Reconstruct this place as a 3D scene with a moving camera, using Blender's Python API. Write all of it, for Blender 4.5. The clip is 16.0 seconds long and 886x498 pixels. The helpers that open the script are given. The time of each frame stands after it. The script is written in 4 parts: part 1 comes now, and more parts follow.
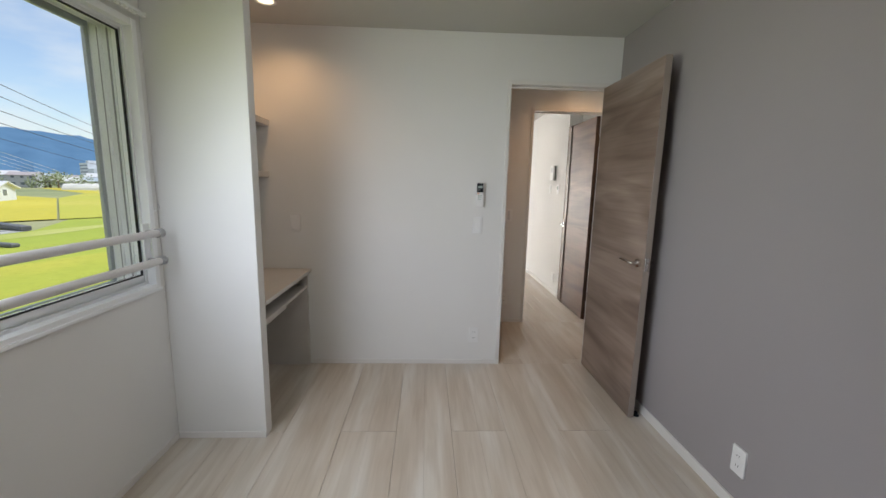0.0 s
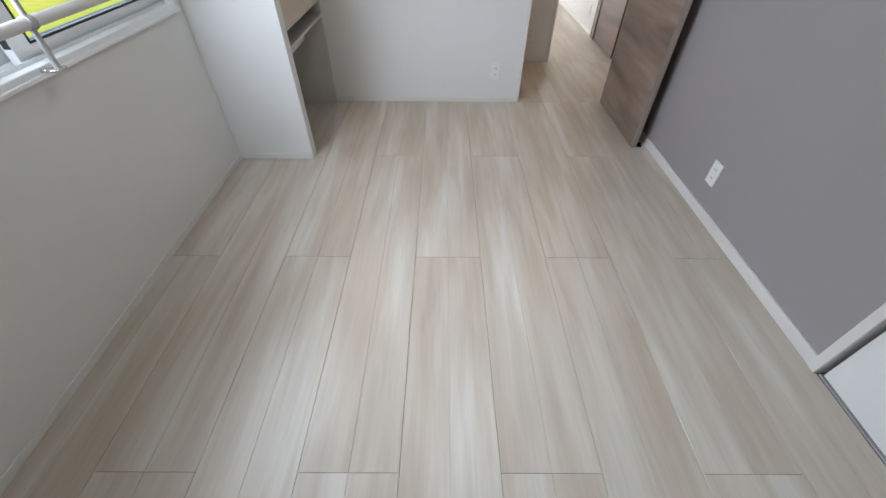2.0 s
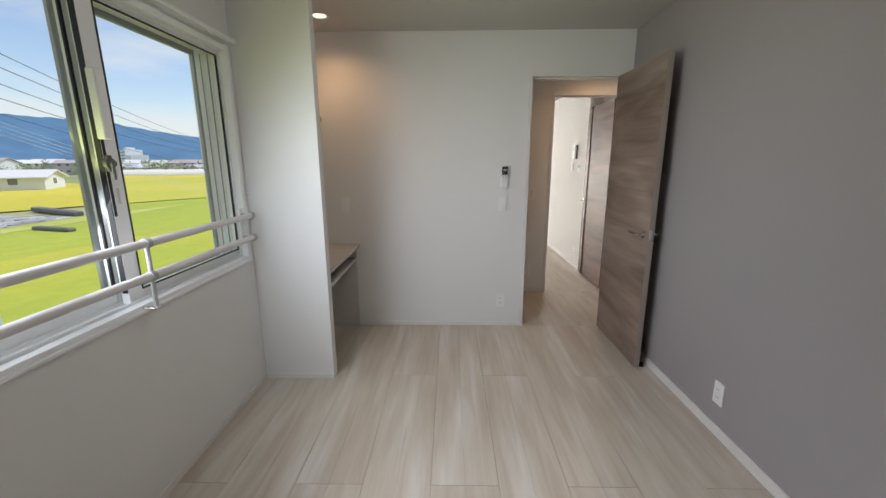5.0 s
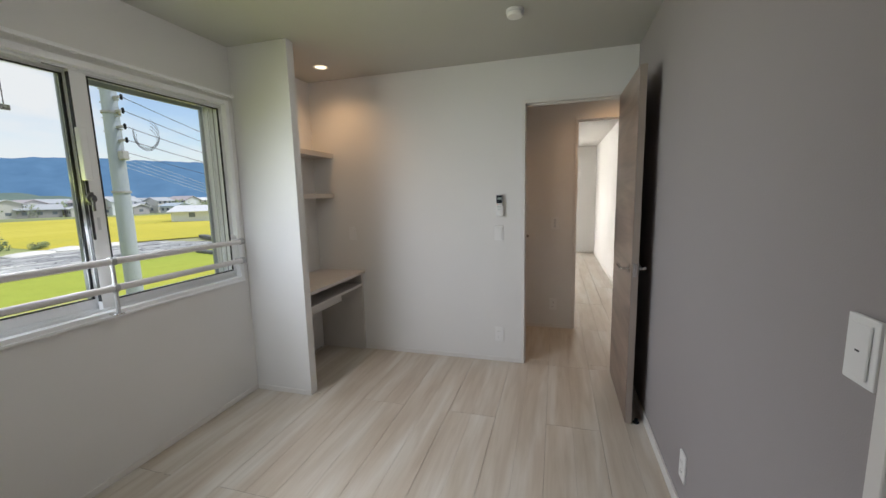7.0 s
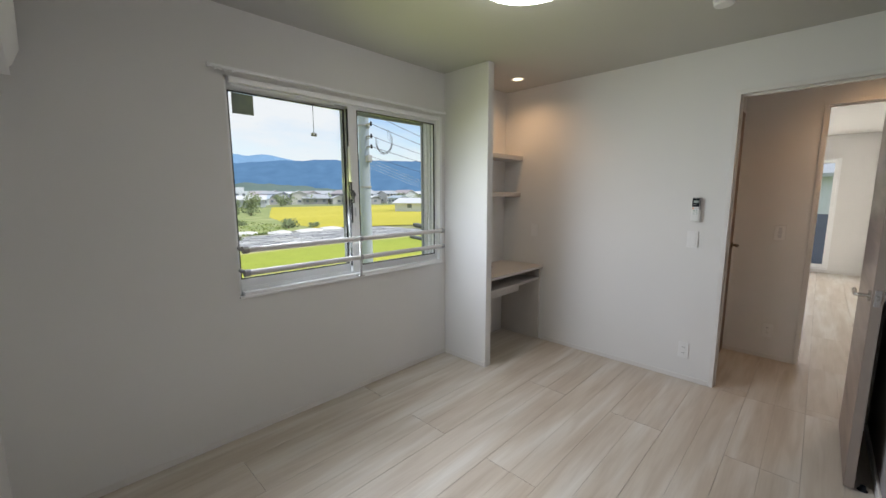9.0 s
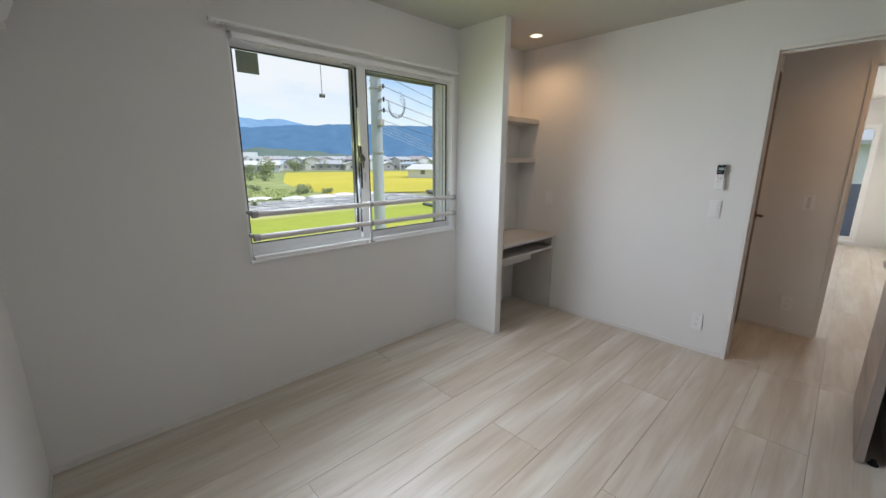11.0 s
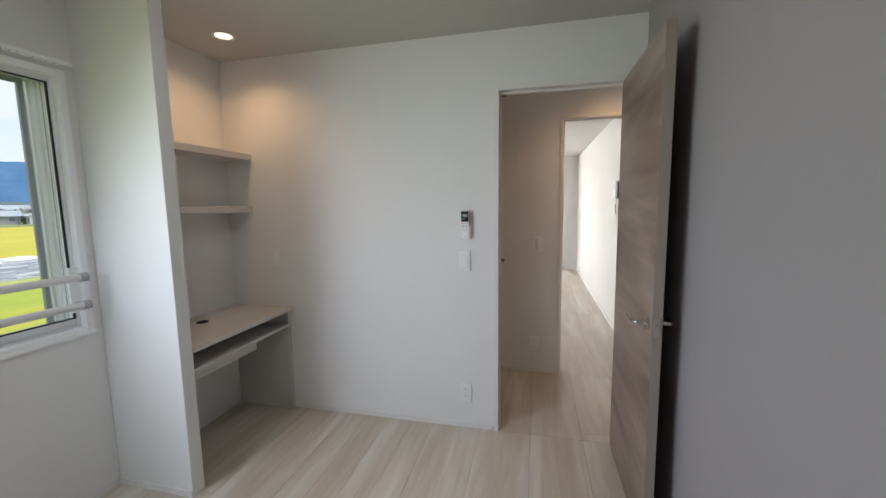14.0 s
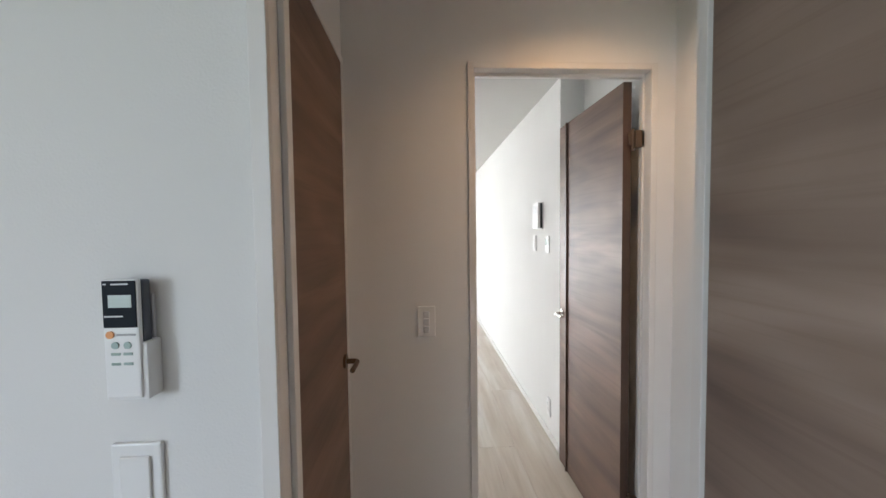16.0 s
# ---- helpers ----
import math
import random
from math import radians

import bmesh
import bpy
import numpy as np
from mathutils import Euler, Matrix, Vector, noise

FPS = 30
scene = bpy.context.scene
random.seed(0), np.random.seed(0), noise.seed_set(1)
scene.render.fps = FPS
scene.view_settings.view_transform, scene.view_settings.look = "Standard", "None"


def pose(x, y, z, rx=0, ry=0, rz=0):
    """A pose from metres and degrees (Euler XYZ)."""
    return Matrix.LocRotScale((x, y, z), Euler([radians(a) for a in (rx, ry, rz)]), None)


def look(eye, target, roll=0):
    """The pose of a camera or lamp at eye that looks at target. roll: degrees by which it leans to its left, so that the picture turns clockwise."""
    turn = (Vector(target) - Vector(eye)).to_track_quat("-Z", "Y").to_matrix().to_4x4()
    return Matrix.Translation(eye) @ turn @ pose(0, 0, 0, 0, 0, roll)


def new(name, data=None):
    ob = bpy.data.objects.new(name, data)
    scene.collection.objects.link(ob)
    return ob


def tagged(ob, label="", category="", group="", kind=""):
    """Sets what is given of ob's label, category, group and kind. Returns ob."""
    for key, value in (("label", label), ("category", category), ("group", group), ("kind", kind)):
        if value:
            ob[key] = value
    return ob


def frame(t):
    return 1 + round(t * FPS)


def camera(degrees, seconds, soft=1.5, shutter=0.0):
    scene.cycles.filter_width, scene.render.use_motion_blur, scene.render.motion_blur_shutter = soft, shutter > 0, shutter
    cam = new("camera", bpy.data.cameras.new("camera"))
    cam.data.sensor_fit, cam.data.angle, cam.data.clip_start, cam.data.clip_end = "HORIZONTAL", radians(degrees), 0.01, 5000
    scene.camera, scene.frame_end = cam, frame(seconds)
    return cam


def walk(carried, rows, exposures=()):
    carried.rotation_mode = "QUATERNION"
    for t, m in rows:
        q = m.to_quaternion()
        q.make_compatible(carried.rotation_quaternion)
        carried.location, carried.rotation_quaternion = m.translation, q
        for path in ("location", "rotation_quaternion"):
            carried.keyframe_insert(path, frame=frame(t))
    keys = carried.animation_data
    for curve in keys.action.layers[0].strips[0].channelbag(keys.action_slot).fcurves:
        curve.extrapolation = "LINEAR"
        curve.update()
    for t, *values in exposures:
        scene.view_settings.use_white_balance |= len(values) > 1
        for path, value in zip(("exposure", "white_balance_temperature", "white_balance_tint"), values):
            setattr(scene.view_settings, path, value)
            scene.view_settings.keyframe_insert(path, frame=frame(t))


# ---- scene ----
cam = camera(97.7, 16.0)
PATH = [
    (0, (1.637, 0.982, 1.339), (1.725, 2.954, 1.017), 1.3),
    (0.5, (1.578, 0.923, 1.334), (1.645, 2.762, 0.551), 1.8),
    (1, (1.607, 0.885, 1.296), (1.652, 2.59, 0.251), 1.5),
    (1.5, (1.638, 0.82, 1.283), (1.658, 2.363, 0.011), 0.8),
    (2, (1.613, 0.745, 1.281), (1.619, 2.186, -0.106), 0.5),
    (2.5, (1.609, 0.7, 1.291), (1.604, 2.087, -0.15), -0.1),
    (3, (1.589, 0.662, 1.315), (1.568, 2.04, -0.134), -0.6),
    (3.5, (1.562, 0.607, 1.357), (1.541, 2.151, 0.086), -0.3),
    (4, (1.569, 0.571, 1.371), (1.534, 2.311, 0.385), -0.5),
    (4.5, (1.559, 0.537, 1.396), (1.527, 2.405, 0.682), -0.2),
    (5, (1.576, 0.576, 1.393), (1.539, 2.528, 0.959), -0.2),
    (5.2, (1.611, 0.597, 1.384), (1.573, 2.564, 1.027), -0.2),
    (7.5, (2.545, 0.703, 1.364), (1.741, 2.515, 1.1), -1.0),
    (8, (2.554, 0.641, 1.336), (1.492, 2.309, 1.034), -0.4),
    (8.5, (2.614, 0.581, 1.399), (1.338, 2.083, 1.063), 0.1),
    (9, (2.647, 0.51, 1.395), (1.267, 1.93, 1.115), -0.2),
    (9.5, (2.636, 0.514, 1.4), (1.192, 1.888, 1.231), -0.1),
    (10, (2.629, 0.571, 1.369), (1.179, 1.917, 1.075), -0.5),
    (10.2, (2.62, 0.57, 1.37), (1.199, 1.907, 0.928), -0.3),
    (12.3, (2.652, 0.513, 1.414), (1.286, 1.924, 1.037), -0.4),
    (12.5, (2.638, 0.542, 1.415), (1.279, 1.979, 1.117), -0.5),
    (13, (2.596, 0.723, 1.41), (1.344, 2.268, 1.203), -0.7),
    (13.5, (2.482, 1.079, 1.4), (1.523, 2.822, 1.193), -1.0),
    (14, (2.413, 1.481, 1.401), (1.952, 3.414, 1.174), -0.8),
    (14.5, (2.386, 1.915, 1.393), (2.227, 3.898, 1.181), -0.8),
    (15, (2.343, 2.363, 1.407), (2.299, 4.357, 1.257), -0.7),
    (15.5, (2.415, 2.751, 1.429), (2.434, 4.747, 1.299), -0.6),
    (16, (2.421, 3.188, 1.425), (2.521, 5.184, 1.334), -0.7),
]
EXPOSURES = [(0.0, -0.17, 6400, 11), (0.5, -0.12, 6250, 11), (1.5, 0.05, 6150, 10), (2.8, 0.24, 6000, 10), (3.5, 0.05, 6000, 9), (4.5, -0.18, 6350, 11), (5.2, -0.24, 6500, 12), (7.3, -0.24, 6450, 11), (10.0, -0.12, 6350, 11), (12.5, -0.14, 6200, 11), (13.5, -0.14, 6200, 11), (14.5, 0.06, 5950, 9), (15.0, 0.14, 5750, 8), (16.0, 0.08, 5850, 9)]
SKY_STRENGTH, SUN_POWER, LIGHT_GLOW, DOWNLIGHT_POWER, HALL_POWER, TERRACE_POWER = 0.112, 3.0, 10.5, 11.0, 16.0, 84.0
WIN_ALONG, WIN_ACROSS, WIN_DOWN, WIN_UP = 5.2, 2.3, 4.6, 2.0
walk(cam, [(t, look(eye, target, roll)) for t, eye, target, roll in PATH], EXPOSURES)

# ---- world and light ----
SUN_ELEVATION, SUN_AZIMUTH = 50.0, 56.0      # azimuth: degrees from +y towards +x
world = bpy.data.worlds.new("sky")
scene.world = world
world.use_nodes = True
wn, wl = world.node_tree.nodes, world.node_tree.links
wn.clear()
w_out, w_bg = wn.new("ShaderNodeOutputWorld"), wn.new("ShaderNodeBackground")
w_sky, w_mix, w_co, w_map = (wn.new(k) for k in ("ShaderNodeTexSky", "ShaderNodeMix", "ShaderNodeTexCoord", "ShaderNodeMapping"))
w_noise, w_ramp, w_mul = wn.new("ShaderNodeTexNoise"), wn.new("ShaderNodeValToRGB"), wn.new("ShaderNodeVectorMath")
w_sky.sky_type, w_sky.sun_disc = "NISHITA", False
w_sky.sun_elevation, w_sky.sun_rotation = radians(SUN_ELEVATION), radians(SUN_AZIMUTH)
w_map.inputs["Scale"].default_value = (1.3, 1.3, 4.2)
w_map.inputs["Location"].default_value = (0.4, 0.9, 0.35)
w_noise.inputs["Scale"].default_value, w_noise.inputs["Detail"].default_value = 1.7, 6.0
w_noise.inputs["Roughness"].default_value = 0.52
w_ramp.color_ramp.elements[0].position, w_ramp.color_ramp.elements[1].position = 0.36, 0.62
w_mix.data_type = "RGBA"
w_mix.inputs[7].default_value = (8.9, 9.1, 9.3, 1)
w_bg.inputs["Strength"].default_value = SKY_STRENGTH
wl.new(w_co.outputs["Generated"], w_map.inputs["Vector"])
wl.new(w_map.outputs[0], w_noise.inputs["Vector"])
# the cloud opens towards one clear stretch of sky
w_dot, w_open, w_sub = wn.new("ShaderNodeVectorMath"), wn.new("ShaderNodeMapRange"), wn.new("ShaderNodeMath")
w_tall, w_unit = wn.new("ShaderNodeVectorMath"), wn.new("ShaderNodeVectorMath")
w_tall.operation, w_unit.operation = "MULTIPLY", "NORMALIZE"
w_tall.inputs[1].default_value = (1, 1, 3.2)
wl.new(w_co.outputs["Generated"], w_tall.inputs[0])
wl.new(w_tall.outputs[0], w_unit.inputs[0])
w_dot.operation, w_sub.operation = "DOT_PRODUCT", "SUBTRACT"
w_dot.inputs[1].default_value = Vector((-math.cos(radians(54)), math.sin(radians(54)), 3.2 * math.tan(radians(12.5)))).normalized()
w_open.inputs["From Min"].default_value, w_open.inputs["From Max"].default_value = 0.94, 0.988
w_open.inputs["To Min"].default_value, w_open.inputs["To Max"].default_value = -0.08, 0.20
wl.new(w_unit.outputs[0], w_dot.inputs[0])
wl.new(w_dot.outputs["Value"], w_open.inputs["Value"])
wl.new(w_noise.outputs["Fac"], w_sub.inputs[0])
wl.new(w_open.outputs[0], w_sub.inputs[1])
wl.new(w_sub.outputs[0], w_ramp.inputs[0])
w_mul.operation = "MULTIPLY"
w_mul.inputs[1].default_value = (1.9, 1.85, 1.85)
wl.new(w_ramp.outputs[0], w_mix.inputs[0])
wl.new(w_sky.outputs[0], w_mul.inputs[0])
wl.new(w_mul.outputs[0], w_mix.inputs[6])
wl.new(w_mix.outputs[2], w_bg.inputs["Color"])
wl.new(w_bg.outputs[0], w_out.inputs["Surface"])

sun = new("sun", bpy.data.lights.new("sun", "SUN"))
sun.data.energy, sun.data.angle, sun.data.color = SUN_POWER, radians(0.55), (1.0, 0.96, 0.89)
_e, _a = radians(SUN_ELEVATION), radians(SUN_AZIMUTH)
sun.matrix_world = look((math.sin(_a) * math.cos(_e) * 50, math.cos(_a) * math.cos(_e) * 50, math.sin(_e) * 50), (0, 0, 0))


def area_lamp(name, eye, target, sx, sy, power, color):
    ob = new(name, bpy.data.lights.new(name, "AREA"))
    ob.data.shape, ob.data.size, ob.data.size_y, ob.data.energy, ob.data.color = "RECTANGLE", sx, sy, power, color
    ob.matrix_world = look(eye, target)
    return ob


def window_sky(name, way, power, color, spread, sx=1.45, sy=0.9, at=(0.36, 2.03, 1.43)):
    """Daylight through the bedroom window's opening, sent one way."""
    ob = area_lamp(name, at, [a + b for a, b in zip(at, way)], sx, sy, power, color)
    ob.data.spread = radians(spread)
    return ob


SKY_TINT = (0.85, 0.915, 1.0)
for _y in (1.46, 1.90):
    window_sky("window_skylight", (0.72, 0.69, -0.42), WIN_ALONG, SKY_TINT, 116, 0.5, 0.95, (0.50, _y, 1.43))
window_sky("window_skylight", (0.85, 0.45, -0.35), WIN_ACROSS, SKY_TINT, 96, 0.9, 0.95, (0.47, 1.78, 1.43))
window_sky("window_skylight", (0.66, -0.32, -0.68), WIN_DOWN, SKY_TINT, 66, 1.2, 0.5, (0.52, 1.90, 1.50))
window_sky("window_ground_light", (0.68, 0.46, 0.57), WIN_UP, (0.90, 1.0, 0.30), 110, 0.9, 0.5, (0.55, 1.72, 1.30))

# ---- materials ----
def material(name, color, rough=0.5, metal=0.0, **more):
    m = bpy.data.materials.new(name)
    m.use_nodes = True
    b = m.node_tree.nodes["Principled BSDF"]
    b.inputs["Base Color"].default_value = (*color, 1)
    b.inputs["Roughness"].default_value, b.inputs["Metallic"].default_value = rough, metal
    for k, v in more.items():
        b.inputs[k.replace("_", " ")].default_value = v
    return m


def nodes_of(m):
    return m.node_tree.nodes, m.node_tree.links, m.node_tree.nodes["Principled BSDF"]


def add_noise(m, scale, detail=4.0, stretch=(1, 1, 1), space="Object", offset=None, distort=0.0):
    n, l, _ = nodes_of(m)
    co, mp, ns = n.new("ShaderNodeTexCoord"), n.new("ShaderNodeMapping"), n.new("ShaderNodeTexNoise")
    mp.inputs["Scale"].default_value = stretch
    ns.inputs["Scale"].default_value, ns.inputs["Detail"].default_value = scale, detail
    ns.inputs["Distortion"].default_value = distort
    l.new(co.outputs[space], mp.inputs["Vector"])
    l.new(mp.outputs[0], ns.inputs["Vector"])
    if offset:
        info, mul = n.new("ShaderNodeObjectInfo"), n.new("ShaderNodeVectorMath")
        mul.operation = "MULTIPLY"
        mul.inputs[1].default_value = offset
        l.new(info.outputs["Random"], mul.inputs[0])
        l.new(mul.outputs[0], mp.inputs["Location"])
    return ns.outputs["Fac"]


def ramp(m, fac, stops):
    n, l, _ = nodes_of(m)
    r = n.new("ShaderNodeValToRGB")
    while len(r.color_ramp.elements) < len(stops):
        r.color_ramp.elements.new(0.5)
    for e, (p, c) in zip(r.color_ramp.elements, stops):
        e.position, e.color = p, (*c, 1)
    l.new(fac, r.inputs[0])
    return r.outputs[0]


def mixed(m, a, b, fac, mode="MIX"):
    n, l, _ = nodes_of(m)
    x = n.new("ShaderNodeMix")
    x.data_type, x.blend_type = "RGBA", mode
    for sock, v in ((x.inputs[6], a), (x.inputs[7], b), (x.inputs[0], fac)):
        if hasattr(v, "links"):
            l.new(v, sock)
        else:
            sock.default_value = v if isinstance(v, float) else (*v, 1)
    return x.outputs[2]


def colored(m, out):
    n, l, b = nodes_of(m)
    l.new(out, b.inputs["Base Color"])


def bumped(m, fac, strength, distance):
    n, l, b = nodes_of(m)
    u = n.new("ShaderNodeBump")
    u.inputs["Strength"].default_value, u.inputs["Distance"].default_value = strength, distance
    l.new(fac, u.inputs["Height"])
    l.new(u.outputs[0], b.inputs["Normal"])


def wallpaper(name, color, rough=0.85):
    m = material(name, color, rough)
    big = add_noise(m, 1.1, 3)
    dark = tuple(c * 0.955 for c in color)
    colored(m, ramp(m, big, [(0.3, dark), (0.7, color)]))
    bumped(m, add_noise(m, 260, 3), 0.22, 0.002)
    return m


M_WALL = wallpaper("white_wallpaper", (0.765, 0.76, 0.75))
M_GREY = wallpaper("grey_wallpaper", (0.335, 0.311, 0.316))
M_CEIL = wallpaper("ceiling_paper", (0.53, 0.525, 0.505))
M_TRIM = material("painted_trim", (0.74, 0.72, 0.70), 0.42)
colored(M_TRIM, ramp(M_TRIM, add_noise(M_TRIM, 3), [(0.3, (0.70, 0.68, 0.66)), (0.7, (0.76, 0.745, 0.73))]))
M_ALU_W = material("white_aluminium", (0.86, 0.87, 0.88), 0.38)
colored(M_ALU_W, ramp(M_ALU_W, add_noise(M_ALU_W, 5), [(0.3, (0.84, 0.85, 0.86)), (0.7, (0.87, 0.88, 0.89))]))
M_ALU_G = material("grey_aluminium", (0.36, 0.39, 0.41), 0.4, 0.2)
M_RUBBER = material("black_gasket", (0.015, 0.016, 0.018), 0.6)
M_CHROME = material("satin_chrome", (0.70, 0.69, 0.68), 0.22, 1.0)
M_STEEL = material("brushed_post", (0.50, 0.50, 0.50), 0.5, 0.6)
M_BRONZE = material("bronze_hinge", (0.14, 0.10, 0.07), 0.4, 0.6)
M_LOCK = material("lock_metal", (0.13, 0.135, 0.14), 0.4, 0.3)
M_RAIL = material("rail_sleeve", (0.66, 0.64, 0.63), 0.45)
M_COLLAR = material("collar_plastic", (0.36, 0.36, 0.37), 0.45)
M_PLASTIC = material("white_plastic", (0.80, 0.80, 0.80), 0.35)
M_PLASTIC_D = material("white_plastic_shade", (0.62, 0.63, 0.65), 0.4)
M_BLACK = material("black_plastic", (0.012, 0.016, 0.022), 0.55, 0.0, Specular_IOR_Level=0.10)
M_LCD = material("grey_display", (0.35, 0.42, 0.40), 0.25)
M_ORANGE = material("orange_button", (0.75, 0.32, 0.10), 0.4)
M_BUTTON_D = material("blue_black_shell", (0.07, 0.08, 0.10), 0.4)
M_BUTTON = material("green_grey_button", (0.33, 0.42, 0.40), 0.5)
M_GLASS = material("window_glass", (0.97, 0.99, 0.98), 0.0, 0.0, Transmission_Weight=1.0, IOR=1.02)
M_STICKER = material("dusty_green_film", (0.22, 0.26, 0.20), 0.6)
colored(M_STICKER, ramp(M_STICKER, add_noise(M_STICKER, 14), [(0.3, (0.20, 0.24, 0.20)), (0.7, (0.25, 0.31, 0.20))]))


def wood_door(name, light, mid, dark, rough=0.3):
    """Horizontal grain: long wavy bands, streaks and fine dark lines."""
    m = material(name, mid, rough)
    n, l, b = nodes_of(m)
    broad = add_noise(m, 0.9, 2, (0.9, 0.9, 5.0), distort=1.2)
    streak = add_noise(m, 2.2, 3, (0.6, 0.6, 8.0), distort=1.0)
    fine = add_noise(m, 9.0, 4, (0.20, 0.20, 10.0), distort=0.5)
    a = ramp(m, broad, [(0.30, dark), (0.5, mid), (0.70, light)])
    s1 = ramp(m, streak, [(0.30, (0.66, 0.63, 0.61)), (0.46, (0.95, 0.94, 0.93)), (0.70, (1.18, 1.18, 1.18))])
    s2 = ramp(m, fine, [(0.33, (0.72, 0.69, 0.67)), (0.47, (1, 1, 1))])
    colored(m, mixed(m, mixed(m, a, s1, 0.55, "MULTIPLY"), s2, 0.34, "MULTIPLY"))
    bumped(m, fine, 0.06, 0.001)
    return m


M_DOOR = wood_door("greige_wood_foil", (0.385, 0.305, 0.258), (0.27, 0.205, 0.168), (0.155, 0.112, 0.092))
M_DOOR_B = wood_door("brown_wood_foil", (0.22, 0.135, 0.095), (0.155, 0.092, 0.064), (0.10, 0.058, 0.040), 0.5)
M_EDGE = material("door_edge_band", (0.31, 0.262, 0.230), 0.4)
M_DARKEDGE = material("dark_edge_band", (0.09, 0.055, 0.04), 0.4)


def plank_material():
    m = material("pale_floor_plank", (0.60, 0.55, 0.48), 0.33)
    n, l, b = nodes_of(m)
    off = (7.0, 31.0, 0.0)
    band = add_noise(m, 7.5, 2, (1.0, 0.12, 0.0), offset=off, distort=0.25)
    mid = add_noise(m, 22, 3, (1.0, 0.09, 0.0), offset=off, distort=0.5)
    fine = add_noise(m, 110, 4, (1.0, 0.035, 0.0), offset=off)
    a = ramp(m, band, [(0.30, (0.515, 0.448, 0.372)), (0.5, (0.575, 0.520, 0.448)), (0.68, (0.655, 0.625, 0.572))])
    c = ramp(m, mid, [(0.32, (0.80, 0.765, 0.725)), (0.58, (1.0, 1.0, 1.0))])
    d = ramp(m, fine, [(0.32, (0.87, 0.85, 0.83)), (0.6, (1.0, 1.0, 1.0))])
    col = mixed(m, mixed(m, a, c, 0.62, "MULTIPLY"), d, 0.38, "MULTIPLY")
    info = n.new("ShaderNodeObjectInfo")
    tone = ramp(m, info.outputs["Random"], [(0.0, (0.98, 0.978, 0.974)), (1.0, (1.0, 1.0, 1.0))])
    colored(m, mixed(m, col, tone, 1.0, "MULTIPLY"))
    bumped(m, fine, 0.05, 0.001)
    return m


M_PLANK = plank_material()
M_GROOVE = material("floor_underlay", (0.11, 0.09, 0.075), 0.8)
M_SHELF = material("pale_board", (0.56, 0.53, 0.50), 0.42)
colored(M_SHELF, ramp(M_SHELF, add_noise(M_SHELF, 5, 4, (1, 0.3, 1)), [(0.3, (0.53, 0.50, 0.47)), (0.7, (0.58, 0.55, 0.52))]))


def glow(name, color, strength):
    m = material(name, color, 0.5)
    n, l, b = nodes_of(m)
    b.inputs["Emission Color"].default_value = (*color, 1)
    b.inputs["Emission Strength"].default_value = strength
    return m


def field(name, c1, c2, c3, scale, rough=0.9):
    m = material(name, c1, rough)
    a = ramp(m, add_noise(m, scale, 5, (1.0, 0.45, 1.0)), [(0.32, c2), (0.5, c1), (0.68, c3)])
    d = ramp(m, add_noise(m, scale * 14, 4), [(0.3, (0.82, 0.84, 0.72)), (0.65, (1, 1, 1))])
    colored(m, mixed(m, a, d, 0.6, "MULTIPLY"))
    return m


M_BALC = material("dark_balcony_panel", (0.10, 0.12, 0.17), 0.5)
M_DARKSHEET = material("black_sheet", (0.10, 0.105, 0.12), 0.5)


# ---- mesh helpers ----
def box(bm, x0, x1, y0, y1, z0, z1, bevel=0.0, seg=1):
    vs = [bm.verts.new((x, y, z)) for x in (x0, x1) for y in (y0, y1) for z in (z0, z1)]
    fs = [bm.faces.new([vs[i] for i in q]) for q in ((0, 1, 3, 2), (4, 6, 7, 5), (0, 4, 5, 1), (2, 3, 7, 6), (0, 2, 6, 4), (1, 5, 7, 3))]
    if bevel > 0:
        bmesh.ops.bevel(bm, geom=list({e for f in fs for e in f.edges}), offset=bevel, segments=seg, profile=0.6, affect="EDGES", clamp_overlap=True)
    return fs


def rod(bm, p, q, r, seg=14, r2=None, caps=True):
    p, q = Vector(p), Vector(q)
    d = q - p
    m = Matrix.Translation((p + q) / 2) @ d.to_track_quat("Z", "Y").to_matrix().to_4x4()
    bmesh.ops.create_cone(bm, cap_ends=caps, segments=seg, radius1=r, radius2=r if r2 is None else r2, depth=d.length, matrix=m)


def lathe(bm, profile, centre=(0, 0, 0), seg=32):
    """profile: (radius, z) rows, turned round z."""
    rings = []
    for r, z in profile:
        if r < 1e-6:
            rings.append([bm.verts.new((centre[0], centre[1], centre[2] + z))])
        else:
            rings.append([bm.verts.new((centre[0] + r * math.cos(i * math.tau / seg), centre[1] + r * math.sin(i * math.tau / seg), centre[2] + z)) for i in range(seg)])
    for a, b in zip(rings, rings[1:]):
        for i in range(seg):
            j = (i + 1) % seg
            q = [a[i % len(a)], a[j % len(a)], b[j % len(b)], b[i % len(b)]]
            q = [v for k, v in enumerate(q) if v not in q[:k]]
            if len(q) > 2:
                bm.faces.new(q)


